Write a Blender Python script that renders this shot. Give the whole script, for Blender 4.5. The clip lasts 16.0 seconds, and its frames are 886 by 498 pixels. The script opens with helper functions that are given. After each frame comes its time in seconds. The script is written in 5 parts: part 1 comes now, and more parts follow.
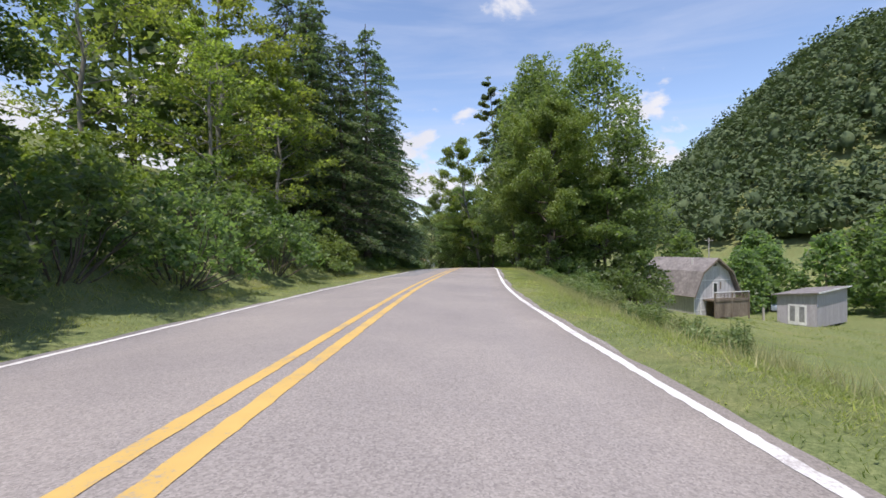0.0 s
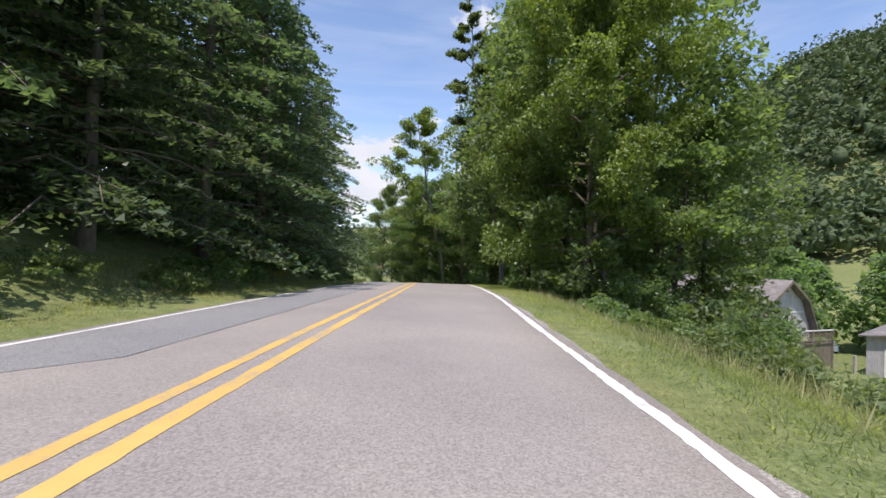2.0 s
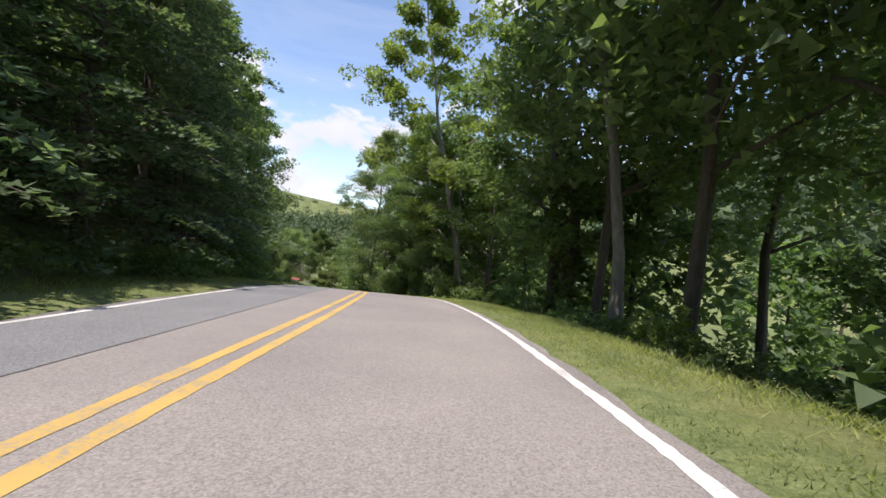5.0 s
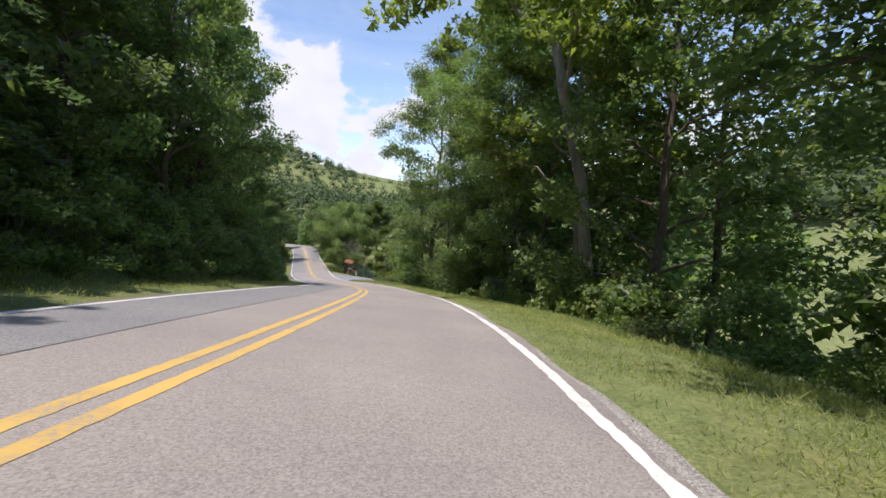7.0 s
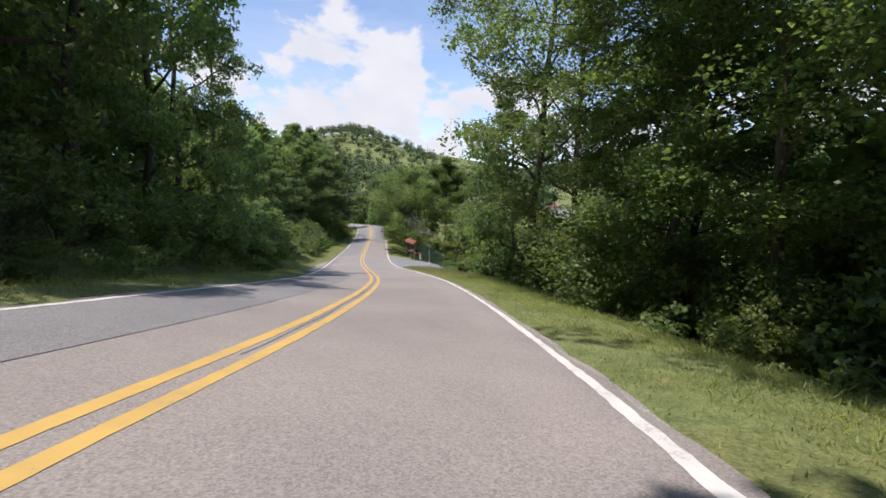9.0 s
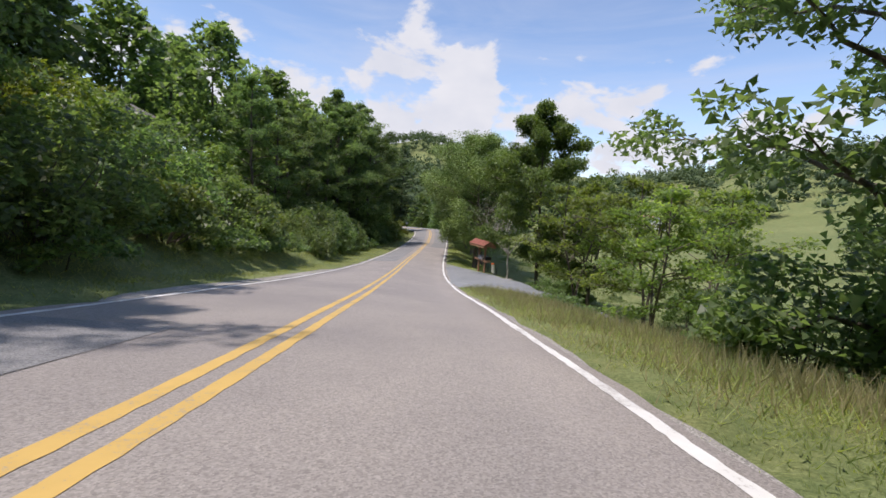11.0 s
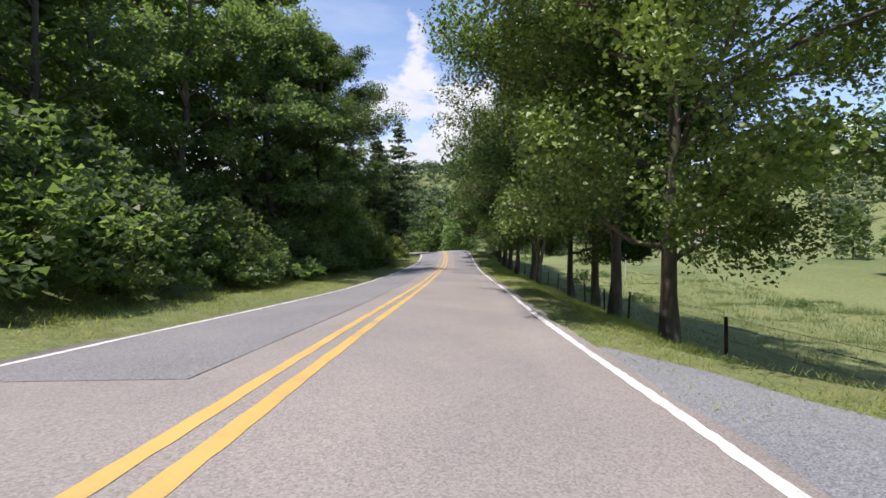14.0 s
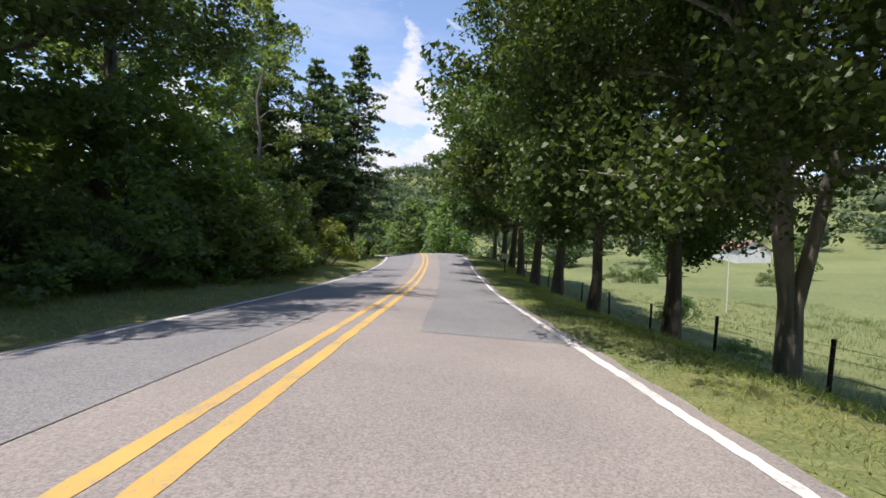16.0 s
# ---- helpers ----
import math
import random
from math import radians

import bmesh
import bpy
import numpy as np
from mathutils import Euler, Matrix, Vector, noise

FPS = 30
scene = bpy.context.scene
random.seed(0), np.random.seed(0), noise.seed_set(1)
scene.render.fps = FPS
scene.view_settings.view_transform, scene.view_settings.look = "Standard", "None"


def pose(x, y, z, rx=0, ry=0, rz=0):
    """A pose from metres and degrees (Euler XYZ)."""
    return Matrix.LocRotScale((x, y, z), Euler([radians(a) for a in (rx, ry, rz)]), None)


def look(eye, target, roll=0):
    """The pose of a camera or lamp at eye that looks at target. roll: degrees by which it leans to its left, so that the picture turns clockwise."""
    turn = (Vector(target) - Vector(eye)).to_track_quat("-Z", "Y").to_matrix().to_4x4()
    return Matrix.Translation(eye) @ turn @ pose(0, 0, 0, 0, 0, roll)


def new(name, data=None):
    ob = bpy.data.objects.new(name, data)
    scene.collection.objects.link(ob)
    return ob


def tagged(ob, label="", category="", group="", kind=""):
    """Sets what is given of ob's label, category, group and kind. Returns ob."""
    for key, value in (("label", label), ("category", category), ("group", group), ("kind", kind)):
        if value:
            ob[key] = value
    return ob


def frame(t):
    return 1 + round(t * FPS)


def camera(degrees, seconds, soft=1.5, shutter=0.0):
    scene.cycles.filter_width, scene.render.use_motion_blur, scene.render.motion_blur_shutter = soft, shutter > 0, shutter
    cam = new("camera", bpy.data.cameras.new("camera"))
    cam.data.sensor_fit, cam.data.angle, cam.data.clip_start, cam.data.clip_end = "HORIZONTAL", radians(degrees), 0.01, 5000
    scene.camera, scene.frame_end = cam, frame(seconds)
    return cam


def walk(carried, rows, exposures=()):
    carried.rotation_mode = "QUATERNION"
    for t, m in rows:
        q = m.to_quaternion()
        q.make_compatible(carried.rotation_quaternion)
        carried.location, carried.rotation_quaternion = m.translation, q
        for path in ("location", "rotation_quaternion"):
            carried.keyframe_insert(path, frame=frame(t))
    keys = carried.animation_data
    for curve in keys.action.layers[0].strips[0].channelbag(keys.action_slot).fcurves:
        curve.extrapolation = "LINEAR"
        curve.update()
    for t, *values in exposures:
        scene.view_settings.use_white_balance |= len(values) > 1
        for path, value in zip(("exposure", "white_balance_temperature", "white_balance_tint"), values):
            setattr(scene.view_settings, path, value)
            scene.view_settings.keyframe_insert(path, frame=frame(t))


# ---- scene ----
# ---- camera ----
cam = camera(88.0, 16.0, soft=1.6)
PATH = [
    (0.0, pose(0.046, -0.001, 0.986, 89.82, 0.36, 4.82)),
    (0.5, pose(-0.287, 5.655, 0.830, 90.18, -0.26, 3.20)),
    (1.0, pose(-0.509, 10.916, 0.693, 90.39, -0.42, 2.04)),
    (1.5, pose(-0.590, 15.797, 0.597, 90.79, -0.71, 0.76)),
    (2.0, pose(-0.568, 20.364, 0.512, 90.92, -1.96, -0.07)),
    (2.5, pose(-0.523, 24.715, 0.451, 90.92, -2.47, -0.37)),
    (3.0, pose(-0.461, 28.913, 0.399, 91.04, -2.68, -0.63)),
    (3.5, pose(-0.399, 33.036, 0.341, 90.60, -2.77, -0.27)),
    (4.0, pose(-0.357, 37.176, 0.259, 90.68, -3.65, 0.41)),
    (4.5, pose(-0.365, 41.415, 0.143, 89.77, -4.28, 1.09)),
    (5.0, pose(-0.437, 45.805, -0.044, 89.03, -4.61, 2.09)),
    (5.5, pose(-0.611, 50.364, -0.292, 88.43, -4.04, 3.60)),
    (6.0, pose(-0.924, 55.081, -0.606, 87.63, -3.39, 5.36)),
    (6.5, pose(-1.451, 59.907, -1.004, 86.54, -3.06, 8.21)),
    (7.0, pose(-2.271, 64.777, -1.483, 85.79, -2.70, 11.68)),
    (7.5, pose(-3.333, 69.620, -2.030, 85.20, -2.04, 14.20)),
    (8.0, pose(-4.595, 74.380, -2.646, 84.30, -1.95, 16.70)),
    (8.5, pose(-6.033, 79.055, -3.322, 83.74, -2.07, 19.03)),
    (9.0, pose(-7.664, 83.681, -4.045, 83.38, -1.95, 21.63)),
    (9.5, pose(-9.577, 88.303, -4.777, 83.43, -1.79, 24.48)),
    (10.0, pose(-11.734, 92.964, -5.513, 84.20, -2.25, 26.45)),
    (10.5, pose(-14.102, 97.701, -6.222, 84.36, -3.13, 28.02)),
    (11.0, pose(-16.690, 102.484, -6.938, 84.43, -3.62, 30.18)),
    (11.5, pose(-19.538, 107.260, -7.654, 84.58, -3.73, 32.66)),
    (12.0, pose(-22.611, 112.011, -8.373, 84.56, -3.21, 34.22)),
    (12.5, pose(-25.800, 116.790, -9.068, 84.60, -2.51, 34.87)),
    (13.0, pose(-29.013, 121.616, -9.758, 85.24, -1.03, 34.38)),
    (13.5, pose(-32.169, 126.527, -10.356, 86.97, 0.25, 32.84)),
    (14.0, pose(-35.234, 131.518, -10.754, 88.64, -0.41, 31.25)),
    (14.5, pose(-38.166, 136.559, -11.085, 88.88, -1.14, 30.44)),
    (15.0, pose(-41.060, 141.605, -11.358, 89.55, -1.73, 30.01)),
    (15.5, pose(-43.914, 146.692, -11.617, 89.61, -2.39, 29.48)),
    (16.0, pose(-46.774, 151.833, -11.828, 89.62, -2.91, 29.68)),
]

walk(cam, PATH, exposures=tuple((t, e, 6680, 17) for t, e in ((0.0, 0.56), (2.0, 0.64), (3.2, 0.76), (5.8, 0.70), (7.5, 0.66), (9.2, 0.56), (11.8, 0.44), (12.5, 0.46), (13.5, 0.56), (14.5, 0.74), (16.0, 0.74))))

# ---- light ----
SUN_EL, SUN_AZ = 68.0, 160.0          # degrees up; degrees left of +y
world = bpy.data.worlds.new("sky_world")
scene.world = world
world.use_nodes = True
wn = world.node_tree.nodes
wl = world.node_tree.links
wn.clear()


def wnode(kind, **sets):
    n = wn.new(kind)
    for k, v in sets.items():
        n.inputs[k].default_value = v
    return n


w_out = wn.new("ShaderNodeOutputWorld")
w_bg = wnode("ShaderNodeBackground", Strength=0.15)
sky = wn.new("ShaderNodeTexSky")
sky.sky_type = "NISHITA"
sky.sun_disc = False
sky.sun_elevation = radians(SUN_EL)
sky.sun_rotation = radians(-SUN_AZ)
sky.altitude = 800
sky.air_density, sky.dust_density, sky.ozone_density = 1.0, 0.25, 1.6
w_co = wn.new("ShaderNodeTexCoord")
w_sep = wn.new("ShaderNodeSeparateXYZ")
wl.new(w_co.outputs["Generated"], w_sep.inputs[0])
# cumulus: cells that gather in a belt above the horizon
w_map = wn.new("ShaderNodeMapping")
w_map.inputs["Scale"].default_value = (1.0, 1.0, 1.7)
w_map.inputs["Location"].default_value = (0.31, 0.12, 0.05)
wl.new(w_co.outputs["Generated"], w_map.inputs[0])
w_n1 = wnode("ShaderNodeTexNoise", Scale=5.6, Detail=9.0, Roughness=0.56, Distortion=0.25)
wl.new(w_map.outputs[0], w_n1.inputs["Vector"])
w_belt = wn.new("ShaderNodeMapRange")
for k, v in (("From Min", 0.12), ("From Max", 0.60), ("To Min", 0.12), ("To Max", -0.11)):
    w_belt.inputs[k].default_value = v
wl.new(w_sep.outputs["Z"], w_belt.inputs["Value"])
w_add = wn.new("ShaderNodeMath")
wl.new(w_n1.outputs["Fac"], w_add.inputs[0])
wl.new(w_belt.outputs[0], w_add.inputs[1])
# a tall bank of cumulus over the valley ahead
w_dot = wn.new("ShaderNodeVectorMath")
w_dot.operation = "DOT_PRODUCT"
w_dot.inputs[1].default_value = (-math.sin(radians(33)) * math.cos(radians(12)), math.cos(radians(33)) * math.cos(radians(12)), math.sin(radians(12)))
wl.new(w_co.outputs["Generated"], w_dot.inputs[0])
w_bank = wn.new("ShaderNodeMapRange")
w_bank.interpolation_type = "SMOOTHSTEP"
for k, v in (("From Min", math.cos(radians(21))), ("From Max", math.cos(radians(5))), ("To Max", 0.075)):
    w_bank.inputs[k].default_value = v
wl.new(w_dot.outputs["Value"], w_bank.inputs["Value"])
w_sum = wn.new("ShaderNodeMath")
wl.new(w_add.outputs[0], w_sum.inputs[0])
wl.new(w_bank.outputs[0], w_sum.inputs[1])
w_cum = wn.new("ShaderNodeMapRange")
w_cum.interpolation_type = "SMOOTHSTEP"
for k, v in (("From Min", 0.585), ("From Max", 0.66)):
    w_cum.inputs[k].default_value = v
wl.new(w_sum.outputs[0], w_cum.inputs["Value"])
# thin high streaks
w_map2 = wn.new("ShaderNodeMapping")
w_map2.inputs["Scale"].default_value = (1.2, 2.2, 9.0)
w_map2.inputs["Rotation"].default_value = (0.05, 0.08, 0.6)
wl.new(w_co.outputs["Generated"], w_map2.inputs[0])
w_n2 = wnode("ShaderNodeTexNoise", Scale=1.6, Detail=7.0, Roughness=0.6, Distortion=0.4)
wl.new(w_map2.outputs[0], w_n2.inputs["Vector"])
w_cir = wn.new("ShaderNodeMapRange")
for k, v in (("From Min", 0.42), ("From Max", 0.78), ("To Max", 0.5)):
    w_cir.inputs[k].default_value = v
wl.new(w_n2.outputs["Fac"], w_cir.inputs["Value"])
w_shade = wnode("ShaderNodeTexNoise", Scale=9.0, Detail=5.0, Roughness=0.5)
wl.new(w_map.outputs[0], w_shade.inputs["Vector"])
w_ccol = wn.new("ShaderNodeMixRGB")
w_ccol.inputs[1].default_value = (2.9, 3.25, 3.8, 1)
w_ccol.inputs[2].default_value = (4.3, 4.45, 4.6, 1)
wl.new(w_shade.outputs["Fac"], w_ccol.inputs[0])
w_m1 = wn.new("ShaderNodeMixRGB")
w_m1.inputs[2].default_value = (2.9, 3.4, 4.3, 1)
wl.new(w_cir.outputs[0], w_m1.inputs[0])
wl.new(sky.outputs[0], w_m1.inputs[1])
w_m2 = wn.new("ShaderNodeMixRGB")
wl.new(w_cum.outputs[0], w_m2.inputs[0])
wl.new(w_m1.outputs[0], w_m2.inputs[1])
wl.new(w_ccol.outputs[0], w_m2.inputs[2])
wl.new(w_m2.outputs[0], w_bg.inputs["Color"])
wl.new(w_bg.outputs[0], w_out.inputs[0])

sun_data = bpy.data.lights.new("sun", "SUN")
sun_data.energy = 3.45
sun_data.angle = radians(0.6)
sun_data.color = (1.0, 0.955, 0.88)
sun = new("sun", sun_data)
_az = radians(SUN_AZ)
sun.matrix_world = look((-60 * math.sin(_az), 60 * math.cos(_az), 60 * math.tan(radians(SUN_EL))), (0, 0, 0))


# ---- materials ----
def material(name, rough=0.8, metal=0.0, spec=0.3):
    m = bpy.data.materials.new(name)
    m.use_nodes = True
    nt = m.node_tree
    b = nt.nodes["Principled BSDF"]
    b.inputs["Roughness"].default_value = rough
    b.inputs["Metallic"].default_value = metal
    b.inputs["Specular IOR Level"].default_value = spec
    return m, nt, b


def noise_node(nt, scale, detail=4.0, rough=0.55, stretch=None, space="Object"):
    n = nt.nodes.new("ShaderNodeTexNoise")
    n.inputs["Scale"].default_value = scale
    n.inputs["Detail"].default_value = detail
    n.inputs["Roughness"].default_value = rough
    co = nt.nodes.new("ShaderNodeTexCoord")
    if stretch:
        mp = nt.nodes.new("ShaderNodeMapping")
        mp.inputs["Scale"].default_value = stretch
        nt.links.new(co.outputs[space], mp.inputs[0])
        nt.links.new(mp.outputs[0], n.inputs["Vector"])
    else:
        nt.links.new(co.outputs[space], n.inputs["Vector"])
    return n


def ramp(nt, source, stops):
    r = nt.nodes.new("ShaderNodeValToRGB")
    e = r.color_ramp.elements
    while len(e) < len(stops):
        e.new(0.5)
    for el, (p, c) in zip(e, stops):
        el.position, el.color = p, (*c, 1)
    nt.links.new(source, r.inputs[0])
    return r.outputs[0]


def mix(nt, fac, a, b, mode="MIX"):
    n = nt.nodes.new("ShaderNodeMixRGB")
    n.blend_type = mode
    for i, v in enumerate((fac, a, b)):
        if isinstance(v, (int, float)):
            n.inputs[i].default_value = v
        elif isinstance(v, tuple):
            n.inputs[i].default_value = (*v, 1)
        else:
            nt.links.new(v, n.inputs[i])
    return n.outputs[0]


def bump(nt, b, height, strength=0.4, dist=0.02):
    n = nt.nodes.new("ShaderNodeBump")
    n.inputs["Strength"].default_value = strength
    n.inputs["Distance"].default_value = dist
    nt.links.new(height, n.inputs["Height"])
    nt.links.new(n.outputs[0], b.inputs["Normal"])


def two_scale(name, lo, hi, fine=40.0, coarse=0.6, rough=0.85, bump_s=0.4, bump_d=0.01, spec=0.25, metal=0.0, stretch=None):
    """A surface with fine grain and broad stains between two colours."""
    m, nt, b = material(name, rough, metal, spec)
    a = noise_node(nt, fine, 3.0, 0.6, stretch)
    c = noise_node(nt, coarse, 5.0, 0.6, stretch)
    mid = tuple((x + y) / 2 for x, y in zip(lo, hi))
    c1 = ramp(nt, c.outputs["Fac"], [(0.3, lo), (0.52, mid), (0.72, hi)])
    c2 = ramp(nt, a.outputs["Fac"], [(0.3, (0.72, 0.72, 0.72)), (0.7, (1.22, 1.22, 1.22))])
    nt.links.new(mix(nt, 1.0, c1, c2, "MULTIPLY"), b.inputs["Base Color"])
    bump(nt, b, a.outputs["Fac"], bump_s, bump_d)
    return m


def asphalt(name, dark, light, warm):
    m, nt, b = material(name, 0.82, 0.0, 0.3)
    speck = nt.nodes.new("ShaderNodeTexVoronoi")
    speck.inputs["Scale"].default_value = 85.0
    co = nt.nodes.new("ShaderNodeTexCoord")
    nt.links.new(co.outputs["Object"], speck.inputs["Vector"])
    stone = ramp(nt, speck.outputs["Color"], [(0.1, dark), (0.5, light), (0.95, warm)])
    broad = noise_node(nt, 0.35, 6.0, 0.62)
    fine = noise_node(nt, 38.0, 4.0, 0.7)
    tone = ramp(nt, broad.outputs["Fac"], [(0.3, (0.84, 0.84, 0.86)), (0.7, (1.1, 1.09, 1.07))])
    tone2 = ramp(nt, fine.outputs["Fac"], [(0.3, (0.9, 0.9, 0.9)), (0.7, (1.09, 1.09, 1.09))])
    c = mix(nt, 1.0, stone, tone, "MULTIPLY")
    c = mix(nt, 1.0, c, tone2, "MULTIPLY")
    nt.links.new(c, b.inputs["Base Color"])
    bump(nt, b, speck.outputs["Distance"], 0.3, 0.003)
    return m


def paint(name, col, under):
    """Road paint worn through to the stone in patches."""
    m, nt, b = material(name, 0.7, 0.0, 0.3)
    f = noise_node(nt, 34.0, 4.0, 0.75)
    w = noise_node(nt, 1.3, 4.0, 0.7)
    k = mix(nt, 0.5, f.outputs["Fac"], w.outputs["Fac"])
    fac = ramp(nt, k, [(0.38, (1, 1, 1)), (0.46, (0, 0, 0))])
    g = ramp(nt, w.outputs["Fac"], [(0.3, tuple(c * 0.82 for c in col)), (0.65, col)])
    nt.links.new(mix(nt, fac, g, under), b.inputs["Base Color"])
    bump(nt, b, f.outputs["Fac"], 0.3, 0.004)
    return m


def leaf(name, base, tip, back, gloss=0.45, trans=0.48):
    """Leaf: each blade its own tone, each plant its own hue, light shining through."""
    m = bpy.data.materials.new(name)
    m.use_nodes = True
    nt = m.node_tree
    nt.nodes.clear()
    out = nt.nodes.new("ShaderNodeOutputMaterial")
    geo = nt.nodes.new("ShaderNodeNewGeometry")
    info = nt.nodes.new("ShaderNodeObjectInfo")
    c = ramp(nt, geo.outputs["Random Per Island"], [(0.0, base), (0.62, tuple((x + y) / 2 for x, y in zip(base, tip))), (1.0, tip)])
    big = noise_node(nt, 0.55, 3.0, 0.6)
    patch = ramp(nt, big.outputs["Fac"], [(0.32, (0.72, 0.76, 0.72)), (0.68, (1.25, 1.2, 1.05))])
    c = mix(nt, 1.0, c, patch, "MULTIPLY")
    hs = nt.nodes.new("ShaderNodeHueSaturation")
    mr = nt.nodes.new("ShaderNodeMapRange")
    mr.inputs["To Min"].default_value, mr.inputs["To Max"].default_value = 0.482, 0.515
    nt.links.new(info.outputs["Random"], mr.inputs["Value"])
    nt.links.new(mr.outputs[0], hs.inputs["Hue"])
    mv = nt.nodes.new("ShaderNodeMapRange")
    mv.inputs["To Min"].default_value, mv.inputs["To Max"].default_value = 0.82, 1.18
    nt.links.new(info.outputs["Random"], mv.inputs["Value"])
    nt.links.new(mv.outputs[0], hs.inputs["Value"])
    hs.inputs["Saturation"].default_value = 0.86
    nt.links.new(c, hs.inputs["Color"])
    col = hs.outputs[0]
    pb = nt.nodes.new("ShaderNodeBsdfPrincipled")
    pb.inputs["Roughness"].default_value = gloss
    pb.inputs["Specular IOR Level"].default_value = 0.35
    nt.links.new(col, pb.inputs["Base Color"])
    tr = nt.nodes.new("ShaderNodeBsdfTranslucent")
    nt.links.new(mix(nt, 1.0, col, back, "MULTIPLY"), tr.inputs["Color"])
    ms = nt.nodes.new("ShaderNodeMixShader")
    ms.inputs[0].default_value = trans
    nt.links.new(pb.outputs[0], ms.inputs[1])
    nt.links.new(tr.outputs[0], ms.inputs[2])
    nt.links.new(ms.outputs[0], out.inputs[0])
    return m


M_ROAD = asphalt("weathered_asphalt", (0.215, 0.197, 0.188), (0.29, 0.265, 0.25), (0.365, 0.336, 0.316))
M_PATCH = asphalt("patched_asphalt", (0.14, 0.142, 0.148), (0.225, 0.225, 0.232), (0.31, 0.31, 0.31))
M_GRAVEL = asphalt("lot_gravel", (0.14, 0.148, 0.16), (0.225, 0.235, 0.25), (0.33, 0.34, 0.35))
M_SHOULDER = asphalt("shoulder_gravel", (0.16, 0.15, 0.14), (0.30, 0.285, 0.265), (0.48, 0.46, 0.43))
M_YELLOW = paint("yellow_paint", (0.62, 0.415, 0.135), (0.34, 0.30, 0.25))
M_WHITE = paint("white_paint", (0.72, 0.71, 0.69), (0.40, 0.37, 0.355))
M_TAR = two_scale("tar_seam", (0.10, 0.097, 0.097), (0.19, 0.184, 0.18), 30, 1.0, 0.7)
M_BARK = two_scale("bark", (0.07, 0.058, 0.048), (0.20, 0.172, 0.142), 14, 1.2, 0.95, 0.9, 0.03, stretch=(1, 1, 0.25))
M_PALE = two_scale("pale_bark", (0.17, 0.155, 0.135), (0.34, 0.32, 0.285), 10, 1.0, 0.9, 0.7, 0.02, stretch=(1, 1, 0.3))
M_DEAD = two_scale("dead_bark", (0.30, 0.275, 0.25), (0.54, 0.51, 0.47), 12, 1.5, 0.9, 0.6, 0.015, stretch=(1, 1, 0.3))
M_MAPLE = leaf("maple_leaf", (0.048, 0.098, 0.026), (0.125, 0.20, 0.048), (1.4, 1.5, 0.5), 0.45, 0.32)
M_LOT = leaf("young_maple_leaf", (0.07, 0.13, 0.045), (0.18, 0.27, 0.09), (1.4, 1.5, 0.5), 0.42, 0.5)
M_YELMAPLE = leaf("yellow_green_maple_leaf", (0.108, 0.172, 0.036), (0.24, 0.305, 0.07), (1.3, 1.45, 0.5), 0.45, 0.2)
M_POPLAR = leaf("poplar_leaf", (0.09, 0.142, 0.072), (0.205, 0.27, 0.14), (1.5, 1.6, 0.6), 0.45, 0.56)
M_LIGHT = leaf("light_leaf", (0.12, 0.175, 0.06), (0.24, 0.31, 0.12), (1.6, 1.7, 0.5), 0.45, 0.62)
M_BRIGHT = leaf("sunny_leaf", (0.10, 0.165, 0.04), (0.225, 0.30, 0.08), (1.5, 1.55, 0.5), 0.45, 0.42)
M_HEML = leaf("hemlock_needle", (0.068, 0.12, 0.066), (0.16, 0.23, 0.12), (1.4, 1.55, 0.8), 0.45, 0.42)
M_SHRUB = leaf("shrub_leaf", (0.085, 0.142, 0.062), (0.21, 0.29, 0.13), (1.45, 1.6, 0.7), 0.4, 0.6)
M_WEED = leaf("weed_leaf", (0.10, 0.15, 0.055), (0.23, 0.295, 0.115), (1.4, 1.5, 0.6))
M_YELB = leaf("yellow_green_leaf", (0.10, 0.15, 0.02), (0.26, 0.30, 0.05), (1.4, 1.4, 0.4))
M_SILVER = leaf("silver_leaf", (0.12, 0.16, 0.11), (0.30, 0.34, 0.27), (1.2, 1.3, 0.8))
M_GRASS = leaf("grass_blade", (0.21, 0.245, 0.10), (0.40, 0.425, 0.215), (1.5, 1.55, 0.6), 0.6, 0.66)
M_DRY = leaf("dry_grass", (0.29, 0.285, 0.13), (0.50, 0.47, 0.26), (1.3, 1.3, 0.8), 0.7, 0.5)
M_FARLEAF = leaf("far_forest", (0.068, 0.122, 0.055), (0.125, 0.19, 0.085), (1.3, 1.4, 0.7), 0.95, 0.2)


